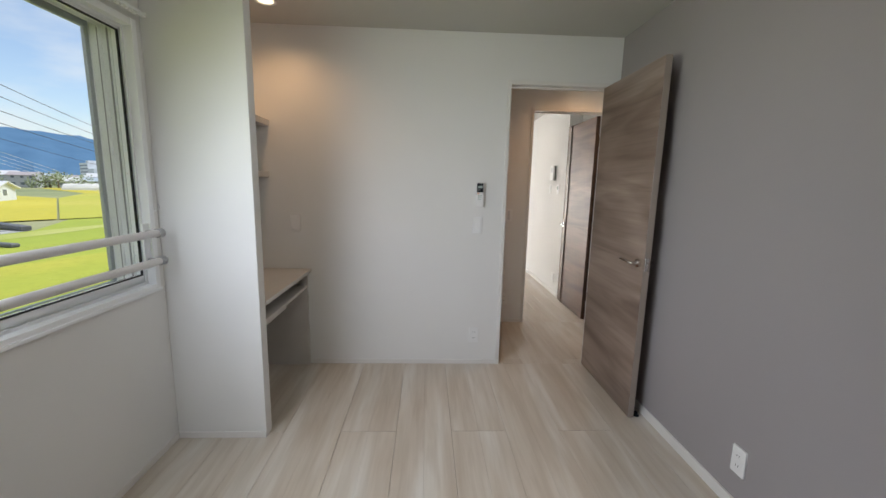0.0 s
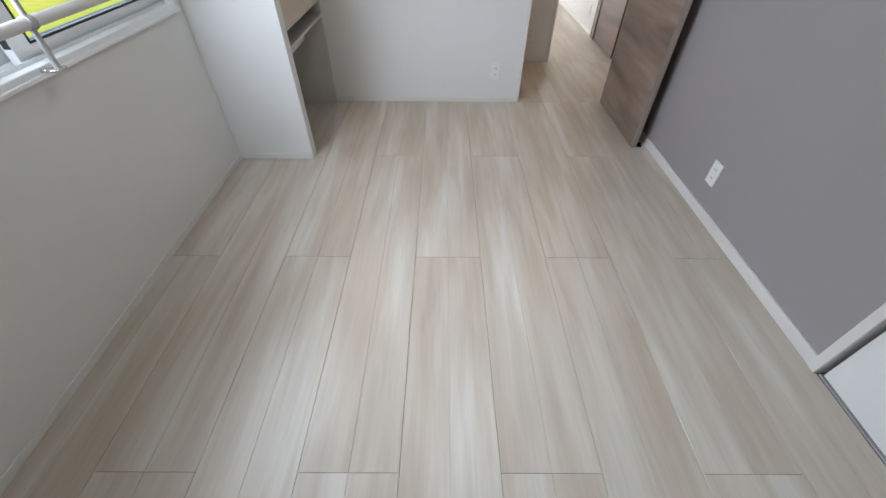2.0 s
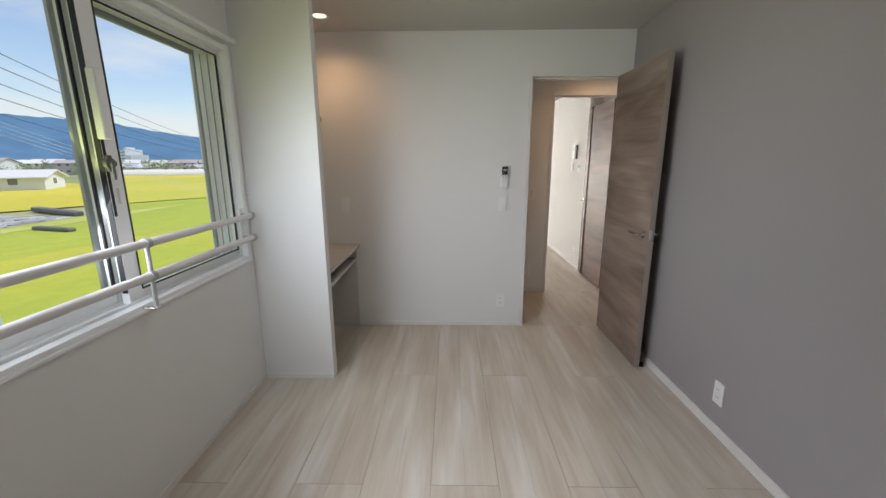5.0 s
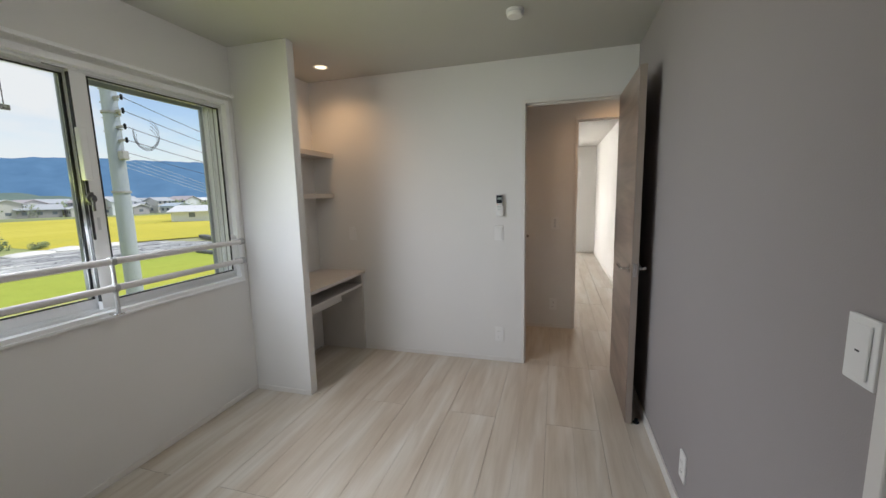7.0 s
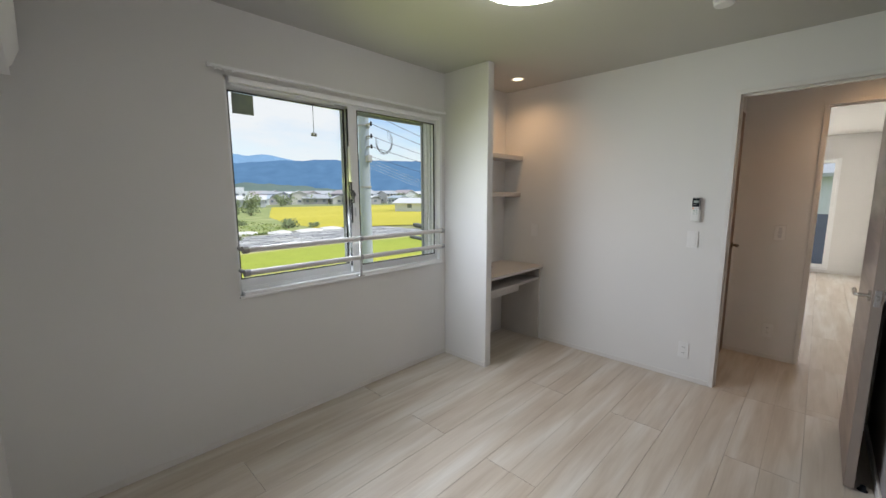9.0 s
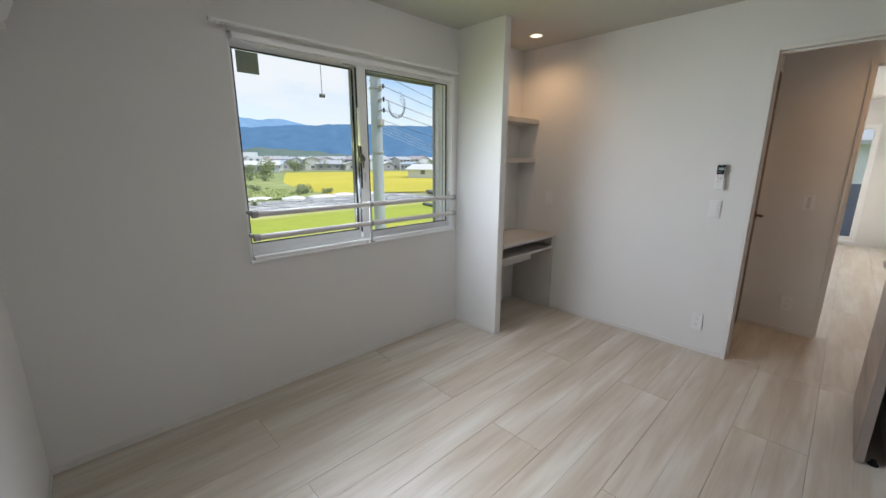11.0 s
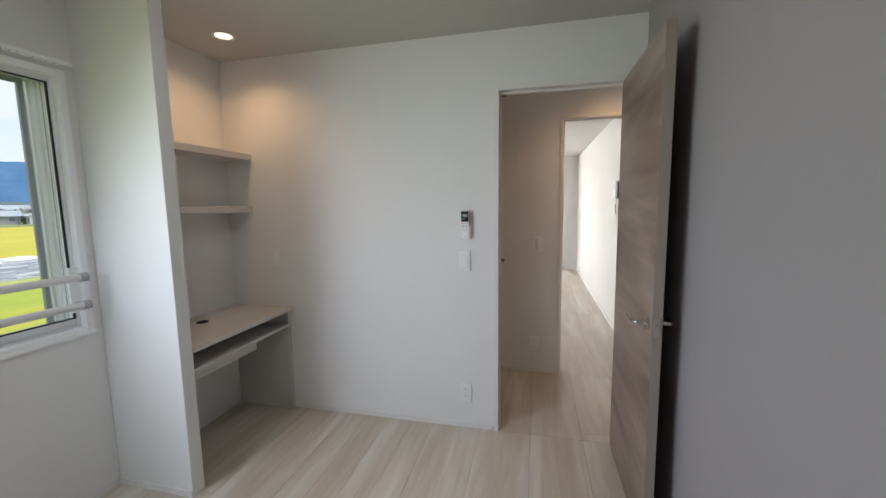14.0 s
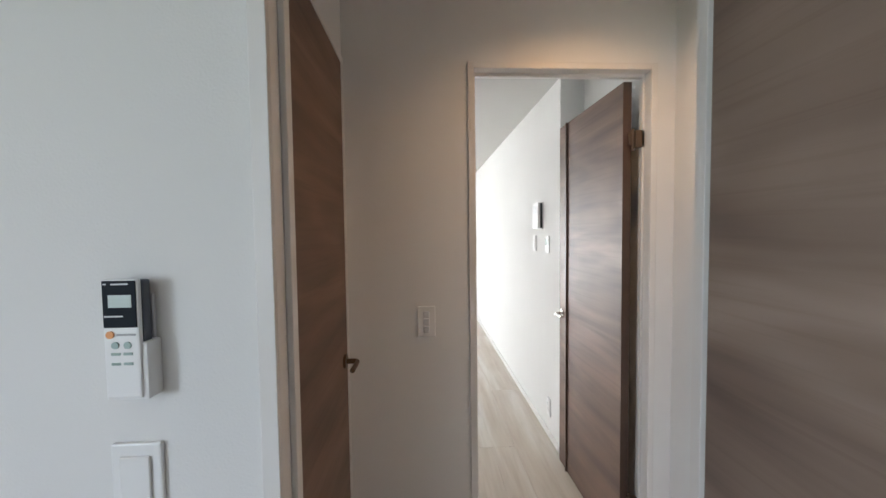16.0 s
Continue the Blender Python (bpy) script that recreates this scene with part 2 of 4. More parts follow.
def tube(bm, pts, r, seg=8):
    """A bent rod along points."""
    rings, pts = [], [Vector(p) for p in pts]
    for i, p in enumerate(pts):
        d = (pts[min(i + 1, len(pts) - 1)] - pts[max(i - 1, 0)]).normalized()
        side = d.cross(Vector((0, 0, 1)))
        side = side.normalized() if side.length > 0.05 else Vector((1, 0, 0))
        up = side.cross(d).normalized()
        rings.append([bm.verts.new(p + r * (math.cos(k * math.tau / seg) * side + math.sin(k * math.tau / seg) * up)) for k in range(seg)])
    for a, b in zip(rings, rings[1:]):
        for k in range(seg):
            bm.faces.new((a[k], a[(k + 1) % seg], b[(k + 1) % seg], b[k]))
    bm.faces.new(rings[0]), bm.faces.new(rings[-1][::-1])


def part(name, bm, mat, parent=None, label="", smooth=False):
    me = bpy.data.meshes.new(name)
    bmesh.ops.recalc_face_normals(bm, faces=bm.faces)
    if smooth:
        for f in bm.faces:
            f.smooth = True
        for e in bm.edges:
            if len(e.link_faces) == 2 and e.calc_face_angle() > 0.7:
                e.smooth = False
    bm.to_mesh(me)
    bm.free()
    for m in (mat if isinstance(mat, (list, tuple)) else [mat]):
        me.materials.append(m)
    ob = new(name, me)
    ob.parent = parent
    if label:
        ob["label"] = label
    return ob


def piece(name, mat, parent, *boxes, bevel=0.0, label="", seg=1):
    bm = bmesh.new()
    for b in boxes:
        box(bm, *b, bevel=bevel, seg=seg)
    return part(name, bm, mat, parent, label)


def thing(name, at, label, category, group="", kind=""):
    ob = new(name)
    ob.location = at
    return tagged(ob, label, category, group, kind)


def structure(name, mat, *boxes, bevel=0.0, label=""):
    ob = piece(name, mat, None, *boxes, bevel=bevel)
    return tagged(ob, label, kind="structure")


# ---- plan (metres) ----
XW, XR, YF, YB, H = 0.355, 2.965, 0.30, 3.76, 2.36      # bedroom: window wall, grey wall, end wall, door wall, ceiling
WY0, WY1, WZ0, WZ1 = 1.234, 2.848, 0.828, 2.015          # window opening
DX0, DX1, DZ = 2.206, 2.888, 2.035                       # bedroom doorway
HT = 0.064                                               # thickness of the wall at the hall's end
HY, HX0, HX1 = 4.69, 2.622, 3.320                        # hall's far wall and its opening
HL, HR = 2.122, 3.42                                      # hall's side walls
LY = 10.0                                                # living room's far wall
CY0, CY1 = 0.44, 1.437                                    # closet
TB = 0.062                                               # thickness of the doorway wall
G = -3.0                                                 # ground outside

structure("wall_west", M_WALL,
          (0.16, XW, YF - 0.12, WY0, 0, H), (0.16, XW, WY1, YB + 0.12, 0, H), (0.16, XW, WY0, WY1, 0, WZ0), (0.16, XW, WY0, WY1, WZ1, H),
          label="white wallpapered wall with the sliding window")
structure("wall_south", M_WALL, (XW, XR + 0.75, YF - 0.12, YF, 0, H), label="plain white wallpapered end wall")
structure("wall_east", M_GREY, (XR, XR + 0.1, CY1 + 0.04, YB, 0, H), (XR, XR + 0.1, CY0 - 0.04, CY1 + 0.04, 2.06, H), (XR, XR + 0.1, YF, CY0 - 0.04, 0, H),
          label="warm grey wallpapered accent wall")
structure("closet_wall", M_WALL, (XR + 0.65, XR + 0.75, YF, YB, 0, H), (XR + 0.1, XR + 0.65, CY1 + 0.3, CY1 + 0.36, 0, H))
structure("wall_north", M_WALL,
          (XW, DX0 - 0.012, YB, YB + TB, 0, H), (DX0 - 0.012, DX1 + 0.012, YB, YB + TB, DZ + 0.012, H), (DX1 + 0.012, HR + 0.1, YB, YB + TB, 0, H),
          label="white wallpapered wall with the doorway")
structure("wall_pier", M_WALL, (XW, 0.808, 2.888, 2.958, 0, H), bevel=0.002, label="short white wing wall beside the desk niche")
structure("hall_wall_left", M_WALL, (HL - 0.1, HL, YB + TB, 3.90, 0, H), (HL - 0.1, HL, 3.90, HY - 0.004, 2.075, H), (HL - 0.1, HL, 4.676, HY - 0.004, 0, 2.075))
structure("hall_wall_right", M_WALL, (HR, HR + 0.1, YB + TB, HY, 0, H))
structure("hall_wall_far", M_WALL,
          (0.5, HX0 - 0.012, HY, HY + HT, 0, H), (HX0 - 0.012, HX1 + 0.012, HY, HY + HT, 2.057, H), (HX1 + 0.012, HR + 0.1, HY, HY + HT, 0, H))
structure("living_wall_right", M_WALL, (3.42, 3.52, HY + HT, 5.56, 0, H), (3.272, 3.52, 5.56, LY, 0, H))
structure("living_wall_left", M_WALL, (-0.6, -0.5, HY + HT, LY, 0, H), (-0.5, 0.5, HY, HY + HT, 0, H))
TX0, TX1, TZ = 0.10, 2.83, 1.98
structure("living_wall_far", M_WALL, (-0.6, TX0, LY, LY + 0.16, 0, H), (TX1, 3.52, LY, LY + 0.16, 0, H), (TX0, TX1, LY, LY + 0.16, TZ, H), (TX0, TX1, LY, LY + 0.16, 0, 0.05))
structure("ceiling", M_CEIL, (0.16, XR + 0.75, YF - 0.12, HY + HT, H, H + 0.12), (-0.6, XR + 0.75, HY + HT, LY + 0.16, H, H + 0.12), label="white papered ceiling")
structure("floor_slab", M_GROOVE, (0.16, XR + 0.75, YF - 0.12, HY, -0.2, -0.010), (-0.6, XR + 0.75, HY, LY + 0.16, -0.2, -0.010))
structure("roof_eave", M_TRIM, (-0.35, 0.16, -2, 12, 2.62, 2.70))

# skirting boards
BH = 0.055
structure("baseboard", M_TRIM,
          (XR - 0.010, XR, CY1 + 0.04, YB, 0, BH), (XW, XW + 0.006, YF, 2.888, 0, 0.035), (XW + 0.006, 0.808, 2.882, 2.888, 0, 0.035),
          (0.80, DX0 - 0.032, YB - 0.006, YB, 0, 0.035), (XW, XR, YF, YF + 0.006, 0, 0.035),
          (HL, HX0 - 0.028, HY - 0.006, HY, 0, 0.035), (3.262, 3.272, 5.56, LY, 0, 0.045), (TX1 + 0.03, 3.262, LY - 0.01, LY, 0, 0.045),
          bevel=0.0015, label="low off-white skirting board")


# ---- window ----
def build_window():
    w = thing("window_1", (0.30, (WY0 + WY1) / 2, WZ0), "two-pane sliding window in a white aluminium frame", "window", kind="structure")
    inv = Matrix.Translation(-w.location)

    def wp(name, mat, *boxes, bevel=0.0, label="", parent=w):
        ob = piece(name, mat, parent, *boxes, bevel=bevel, label=label)
        off = w.location if parent is w else Vector((0, 0, 0))
        ob.data.transform(Matrix.Translation(-w.location))
        return ob
    y0, y1, z0, z1 = WY0, WY1, WZ0, WZ1
    # outer frame, with stepped tracks
    wp("window_frame", M_ALU_W, (0.16, 0.322, y0, y0 + 0.022, z0, z1), (0.16, 0.367, y1 - 0.030, y1, z0, z1), (0.16, 0.362, y0 + 0.022, y1 - 0.030, z1 - 0.030, z1),
       (0.16, 0.367, y0 + 0.022, y1 - 0.030, z0, z0 + 0.022),
       (0.347, 0.372, y0 - 0.004, y1 + 0.004, z0 - 0.012, z0 + 0.002), bevel=0.002)
    for k, x in enumerate((0.185, 0.232, 0.278, 0.325)):
        wp("track", M_ALU_W, (x, x + 0.005, y0 + 0.022, y1 - 0.030, z0 + 0.022, z0 + 0.034), (x, x + 0.005, y1 - 0.042, y1 - 0.030, z0 + 0.034, z1 - 0.042),
           (x, x + 0.005, y0 + 0.022, y1 - 0.030, z1 - 0.042, z1 - 0.030))
    ym = 2.025

    def sash(x, a, b, gask_l, gask_r, stile_l, stile_r, bottom, top):
        s = wp("sash", M_ALU_W, (x - 0.015, x + 0.015, a, a + stile_l, z0 + 0.024, z1 - 0.032), (x - 0.015, x + 0.015, b - stile_r, b, z0 + 0.024, z1 - 0.032),
               (x - 0.015, x + 0.015, a + stile_l, b - stile_r, z0 + 0.024, z0 + bottom), (x - 0.015, x + 0.015, a + stile_l, b - stile_r, z1 - top, z1 - 0.032), bevel=0.0015)
        g = 0.006
        ga, gb, gz0, gz1 = a + stile_l, b - stile_r, z0 + bottom, z1 - top
        gb2 = gb
        p = piece("gasket", M_RUBBER, s, (x + 0.009, x + 0.0165, ga, ga + g, gz0, gz1), (x + 0.009, x + 0.0165, gb - gask_r, gb, gz0, gz1),
                  (x + 0.009, x + 0.0165, ga + g, gb - gask_r, gz0, gz0 + g), (x + 0.009, x + 0.0165, ga + g, gb - gask_r, gz1 - g, gz1))
        p.data.transform(Matrix.Translation(-w.location))
        q = piece("pane", M_GLASS, s, (x - 0.003, x + 0.003, ga + g, gb - gask_r, gz0 + g, gz1 - g))
        q.data.transform(Matrix.Translation(-w.location))
        q.visible_shadow = False
        return s
    sash(0.255, y0 + 0.020, ym + 0.010, 0.006, 0.012, 0.018, 0.038, 0.080, 0.052)
    inner = sash(0.302, ym - 0.028, y1 - 0.028, 0.006, 0.007, 0.068, 0.014, 0.066, 0.052)
    # finger pull and lock on the meeting stile
    wp("finger_pull", M_ALU_W, (0.317, 0.350, ym - 0.040, ym - 0.008, 1.48, 1.72), bevel=0.004)
    wp("lock_slot", M_RUBBER, (0.316, 0.3185, ym - 0.026, ym - 0.014, 1.20, 1.48), (0.296, 0.316, ym - 0.031, ym - 0.028, z0 + 0.07, z1 - 0.05))
    wp("brush_strip", M_COLLAR, *[(x, x + 0.004, y1 - 0.036, y1 - 0.030, z0 + 0.03, z1 - 0.045) for x in (0.222, 0.262, 0.290)])
    wp("brush_strip", M_RUBBER, (0.262, 0.270, ym + 0.010, ym + 0.014, z0 + 0.03, z1 - 0.04))
    bm = bmesh.new()
    rod(bm, (0.317, ym - 0.015, 1.395), (0.331, ym - 0.015, 1.395), 0.021, 18)
    rod(bm, (0.331, ym - 0.015, 1.395), (0.343, ym - 0.015, 1.395), 0.012, 14)
    box(bm, 0.317, 0.330, ym - 0.026, ym - 0.004, 1.365, 1.425, bevel=0.003)
    box(bm, 0.331, 0.342, ym - 0.022, ym - 0.010, 1.335, 1.395, bevel=0.003)
    lock = part("crescent_lock", bm, M_LOCK, w, "dark grey crescent lock", smooth=True)
    lock.data.transform(inv)
    wp("instruction_mark", M_PLASTIC_D, (0.3172, 0.3178, ym + 0.000, ym + 0.014, 1.245, 1.305))
    wp("head_label", M_COLLAR, (0.3185, 0.3195, 1.90, 1.985, z1 - 0.046, z1 - 0.039))
    # insect screen in the outer track
    s = wp("screen_frame", M_ALU_G, (0.200, 0.216, ym - 0.02, ym + 0.018, z0 + 0.024, z1 - 0.034), (0.200, 0.216, y1 - 0.088, y1 - 0.066, z0 + 0.024, z1 - 0.034),
           (0.200, 0.216, ym + 0.018, y1 - 0.088, z0 + 0.024, z0 + 0.050), (0.200, 0.216, ym + 0.018, y1 - 0.088, z1 - 0.062, z1 - 0.034), bevel=0.002, label="grey aluminium insect screen frame")
    # film on the glass
    wp("film_patch", M_STICKER, (0.2585, 0.2595, 1.297, 1.412, 1.845, 1.955))
    return w


window_1 = build_window()


# ---- doors ----
def lever_set(parent, x_face, side, y, z, toward, mat=M_CHROME):
    """A lever with a rose on a door face whose outward way is side (+-1) in x; toward: +-1, the lever's way in y."""
    bm = bmesh.new()
    rod(bm, (x_face, y, z), (x_face + side * 0.009, y, z), 0.0255, 24)
    rod(bm, (x_face + side * 0.009, y, z), (x_face + side * 0.042, y, z), 0.0095, 14)
    rose = part("handle", bm, mat, parent, smooth=True)
    bm = bmesh.new()
    xx = x_face + side * 0.047
    tube(bm, [(x_face + side * 0.036, y, z), (xx - side * 0.004, y + toward * 0.001, z), (xx + side * 0.001, y + toward * 0.006, z), (xx + side * 0.002, y + toward * 0.014, z), (xx + side * 0.002, y + toward * 0.112, z + 0.004)], 0.0085, 12)
    lev = part("lever", bm, mat, rose, smooth=True)
    return rose, lev


def swing_door(name, mat, label, hinge, degrees, width, height=2.02, thick=0.036, side=1, levers=(1, -1), slit=False, edge=M_EDGE):
    """Leaf built from the hinge at the origin along -y, face at x 0..thick; then turned."""
    d = thing(name, (hinge[0], hinge[1], 0), label, "door")
    d.rotation_euler = (0, 0, radians(degrees))
    z0 = 0.008
    if slit:
        piece("leaf", mat, d, (0, thick, -width + 0.125, 0, z0, z0 + height), (0, thick, -width + 0.002, -width + 0.113, z0, z0 + height), bevel=0.0012)
        piece("slit", M_DARKEDGE, d, (-0.010, thick + 0.010, -width + 0.113, -width + 0.125, z0, z0 + height))
    else:
        piece("leaf", mat, d, (0, thick, -width + 0.002, -0.001, z0, z0 + height), bevel=0.0012)
    piece("edge_band", edge, d, (0.0005, thick - 0.0005, -width, -width + 0.002, z0, z0 + height))
    piece("edge_band", edge, d, (0.0005, thick - 0.0005, -0.001, 0.0, z0, z0 + height))
    yl, zl = -width + 0.055, 0.93
    lever_set(d, 0, -1, yl, zl, 1)
    lever_set(d, thick, 1, yl, zl, 1)
    piece("latch_plate", M_CHROME, d, (0.007, thick - 0.007, -width - 0.0015, -width + 0.0005, zl - 0.040, zl + 0.036), bevel=0.001)
    for dz in (-0.030, 0.026):
        bm = bmesh.new()
        rod(bm, (thick / 2, -width - 0.0014, zl + dz), (thick / 2, -width - 0.003, zl + dz), 0.003, 10)
        part("screw", bm, M_CHROME, d)
    piece("latch_bolt", M_CHROME, d, (0.012, thick - 0.012, -width - 0.009, -width - 0.001, zl - 0.008, zl + 0.010), bevel=0.002)
    return d


bedroom_door = swing_door("bedroom_door", M_DOOR, "open greige wood-grain door with a chrome lever, beside the grey wall", (DX1 - 0.038, YB - 0.010), -0.1, 0.705)


def frame_trim(name, x0, x1, z1, y_in, y_out, w, proud, label, mat=M_TRIM):
    """A door frame through a wall whose faces are y_in < y_out."""
    a, b = y_in - proud, y_out + proud
    t = thing(name, ((x0 + x1) / 2, (y_in + y_out) / 2, 0), label, "door frame", kind="structure")
    for nm, bx in (("jamb", (x0 - 0.012, x0, y_in, y_out, 0, z1 + 0.012)), ("jamb", (x1, x1 + 0.012, y_in, y_out, 0, z1 + 0.012)), ("head", (x0, x1, y_in, y_out, z1, z1 + 0.012)),
                   ("casing", (x0 - w, x0, a, y_in, 0, z1 + w)), ("casing", (x1, x1 + w, a, y_in, 0, z1 + w)), ("casing", (x0, x1, a, y_in, z1, z1 + w)),
                   ("casing", (x0 - w, x0, y_out, b, 0, z1 + w)), ("casing", (x1, x1 + w, y_out, b, 0, z1 + w)), ("casing", (x0, x1, y_out, b, z1, z1 + w))):
        p = piece(nm, mat, t, bx, bevel=0.0012)
        p.data.transform(Matrix.Translation(-t.location))
    for bx in ((x0, x0 + 0.010, y_out - 0.024, y_out, 0, z1 - 0.012), (x1 - 0.010, x1, y_out - 0.024, y_out, 0, z1 - 0.012), (x0, x1, y_out - 0.024, y_out, z1 - 0.012, z1)):
        p = piece("stop", mat, t, bx, bevel=0.001)
        p.data.transform(Matrix.Translation(-t.location))
    return t


door_frame = frame_trim("door_1", DX0, DX1, DZ, YB, YB + TB, 0.026, 0.008, "off-white frame of the bedroom doorway")
p = piece("strike_plate", M_CHROME, door_frame, (DX0 + 0.0, DX0 + 0.0015, YB + 0.006, YB + 0.030, 0.86, 0.99), bevel=0.0005)
p.data.transform(Matrix.Translation(-door_frame.location))
hall_frame = frame_trim("door_2", HX0, HX1, 2.045, HY, HY + HT, 0.024, 0.008, "off-white frame of the living room doorway")

swing_door("living_room_door", M_DOOR_B, "open brown wood-grain door with a dark slit, folded against the wall", (3.285, HY + 0.075), 180.6, 0.72, height=2.02, slit=True, edge=M_DARKEDGE)
for z in (0.25, 1.79):
    bm = bmesh.new()
    rod(bm, (3.285, HY + 0.066, z - 0.045), (3.285, HY + 0.066, z + 0.045), 0.0065, 12)
    box(bm, 3.285, HX1, HY + 0.040, HY + 0.066, z - 0.035, z + 0.035, bevel=0.001)
    box(bm, 3.268, 3.285, HY + 0.063, HY + 0.068, z - 0.020, z + 0.030, bevel=0.001)
    tagged(part("hinge", bm, M_BRONZE, None, smooth=True), "small bronze hinge on the brown door", "hinge", "hinges of the living room door")

# closed door in the hall's left wall
hd = thing("hall_side_door", (HL, 3.93, 0), "closed brown wood-grain door in the hall", "door")
p = piece("leaf", M_DOOR_B, hd, (HL - 0.036, HL + 0.004, 3.925, 4.655, 0.008, 2.05), bevel=0.0012)
p2 = piece("jamb", M_TRIM, hd, (HL - 0.1, HL + 0.008, 3.90, 3.922, 0, 2.075), (HL - 0.1, HL + 0.008, 4.658, 4.676, 0, 2.075), (HL - 0.1, HL + 0.008, 3.922, 4.658, 2.052, 2.075), bevel=0.001)
lv = lever_set(hd, HL + 0.004, 1, 4.60, 0.955, -1, M_BRONZE)
bm = bmesh.new()
rod(bm, (HL + 0.016, 3.957, 2.00), (HL + 0.016, 3.957, 2.09), 0.009, 12)
box(bm, HL + 0.006, HL + 0.112, 3.935, 3.955, 2.05, 2.095, bevel=0.003)
hg = part("hinge", bm, M_BRONZE, hd, smooth=True)
for o in (p, p2, *lv, hg):
    o.data.transform(Matrix.Translation((-HL, -3.93, 0)))

# ---- closet front ----
cl = thing("closet", (XR, CY0, 0), "white folding closet doors in an off-white frame", "closet", kind="structure")
for nm, mat, bx in (("casing", M_TRIM, (XR - 0.014, XR + 0.1, CY1 + 0.005, CY1 + 0.04, 0, 2.06)), ("casing", M_TRIM, (XR - 0.014, XR + 0.1, CY0 - 0.04, CY0 - 0.005, 0, 2.06)),
                    ("casing", M_TRIM, (XR - 0.014, XR + 0.1, CY0 - 0.005, CY1 + 0.005, 2.022, 2.06)),
                    ("floor_track", M_COLLAR, (XR + 0.0, XR + 0.03, CY0, CY1, 0, 0.006))):
    p = piece(nm, mat, cl, bx, bevel=0.002)
    p.data.transform(Matrix.Translation((-XR, -CY0, 0)))
n_leaf = 3
lw = (CY1 - CY0 - 0.010) / n_leaf
for k in range(n_leaf):
    a = CY0 + 0.002 + k * lw
    p = piece("folding_panel", M_PLASTIC, cl, (XR + 0.006, XR + 0.030, a + 0.001, a + lw - 0.002, 0.012, 2.018), bevel=0.0015)
    p.data.transform(Matrix.Translation((-XR, -CY0, 0)))

# ---- desk niche ----
dk = thing("desk", (XW, 3.359, 0), "built-in pale board desk with a keyboard shelf", "desk")
LOC = Matrix.Translation((-XW, -3.359, 0))


def dpiece(name, mat, *boxes, bevel=0.0015, label=""):
    p = piece(name, mat, dk, *boxes, bevel=bevel, label=label)
    p.data.transform(LOC)
    return p


dpiece("desktop", M_SHELF, (XW, 0.812, 2.960, 3.758, 0.703, 0.727))
dpiece("side_panel", M_SHELF, (XW, 0.785, 3.736, 3.758, 0, 0.703))
dpiece("side_panel", M_SHELF, (XW, 0.785, 2.960, 2.980, 0, 0.703))
dpiece("keyboard_shelf", M_SHELF, (XW + 0.05, 0.785, 2.980, 3.736, 0.590, 0.608))
dpiece("slide_rail", M_SHELF, (0.70, 0.716, 3.00, 3.50, 0.512, 0.590))
dpiece("apron", M_SHELF, (XW, XW + 0.016, 2.980, 3.736, 0.45, 0.703))
bm = bmesh.new()
lathe(bm, [(0.0, 0.0), (0.026, 0.0), (0.026, 0.003), (0.031, 0.003), (0.031, -0.001)], (0.497 - XW, 3.327 - 3.359, 0.7275), 24)
part("cable_hole", bm, M_BLACK, dk, "black cable grommet", smooth=True)
for z, x in ((1.712, 0.562), (1.370, 0.545)):
    sh = piece("wall_shelf", M_SHELF, None, (XW, x, 2.960, 3.758, z, z + 0.040), bevel=0.002)
    tagged(sh, "plain pale board shelf in the niche", "shelf", "shelves over the desk")

# ---- handrail on the window ----
rl = thing("window_rail", (0.42, (WY0 + WY1) / 2, 0.95), "two-bar white safety rail across the window", "rail")
O = -Vector(rl.location)


def rpart(name, bm, mat, label="", parent=rl):
    p = part(name, bm, mat, parent, label, smooth=True)
    p.data.transform(Matrix.Translation(O))
    return p


for z in (1.098, 0.970):
    bm = bmesh.new()
    rod(bm, (0.42, WY0 + 0.015, z), (0.42, WY1 - 0.058, z), 0.0165, 20)
    rpart("bar", bm, M_RAIL)
    for y in (WY0 + 0.008, WY1 - 0.075, 1.986):
        bm = bmesh.new()
        rod(bm, (0.42, y, z), (0.42, y + (0.03 if y != 1.986 else 0.022), z), 0.0205, 20)
        if y != 1.986:
            rod(bm, (0.42, y + 0.015, z), (0.362 if y > 2 else 0.318, y + 0.015, z), 0.012, 14)
        rpart("collar", bm, M_COLLAR)
bm = bmesh.new()
rod(bm, (0.42, 1.997, 0.846), (0.42, 1.997, 1.085), 0.0085, 14)
rpart("post", bm, M_STEEL, "slim metal post")
bm = bmesh.new()
box(bm, 0.395, 0.432, 1.975, 2.019, 0.838, 0.846, bevel=0.002)
box(bm, 0.367, 0.395, 1.985, 2.009, 0.834, 0.843, bevel=0.002)
rpart("foot_plate", bm, M_CHROME)
for y in (WY1 - 0.073,):
    bm = bmesh.new()
    box(bm, 0.3555, 0.364, y - 0.008, y + 0.034, 0.93, 1.14, bevel=0.003)
    rpart("bracket", bm, M_ALU_W)
hk = thing("cord_hook", (0.36, WY1 + 0.006, 1.21), "small white cord hook beside the window", "hook")
bm = bmesh.new()
box(bm, 0.0, 0.008, -0.006, 0.006, -0.02, 0.02, bevel=0.002)
tube(bm, [(0.006, 0, -0.012), (0.02, 0, -0.014), (0.026, 0, 0.0), (0.024, 0, 0.014)], 0.0028, 8)
part("hook_body", bm, M_PLASTIC, hk, smooth=True)

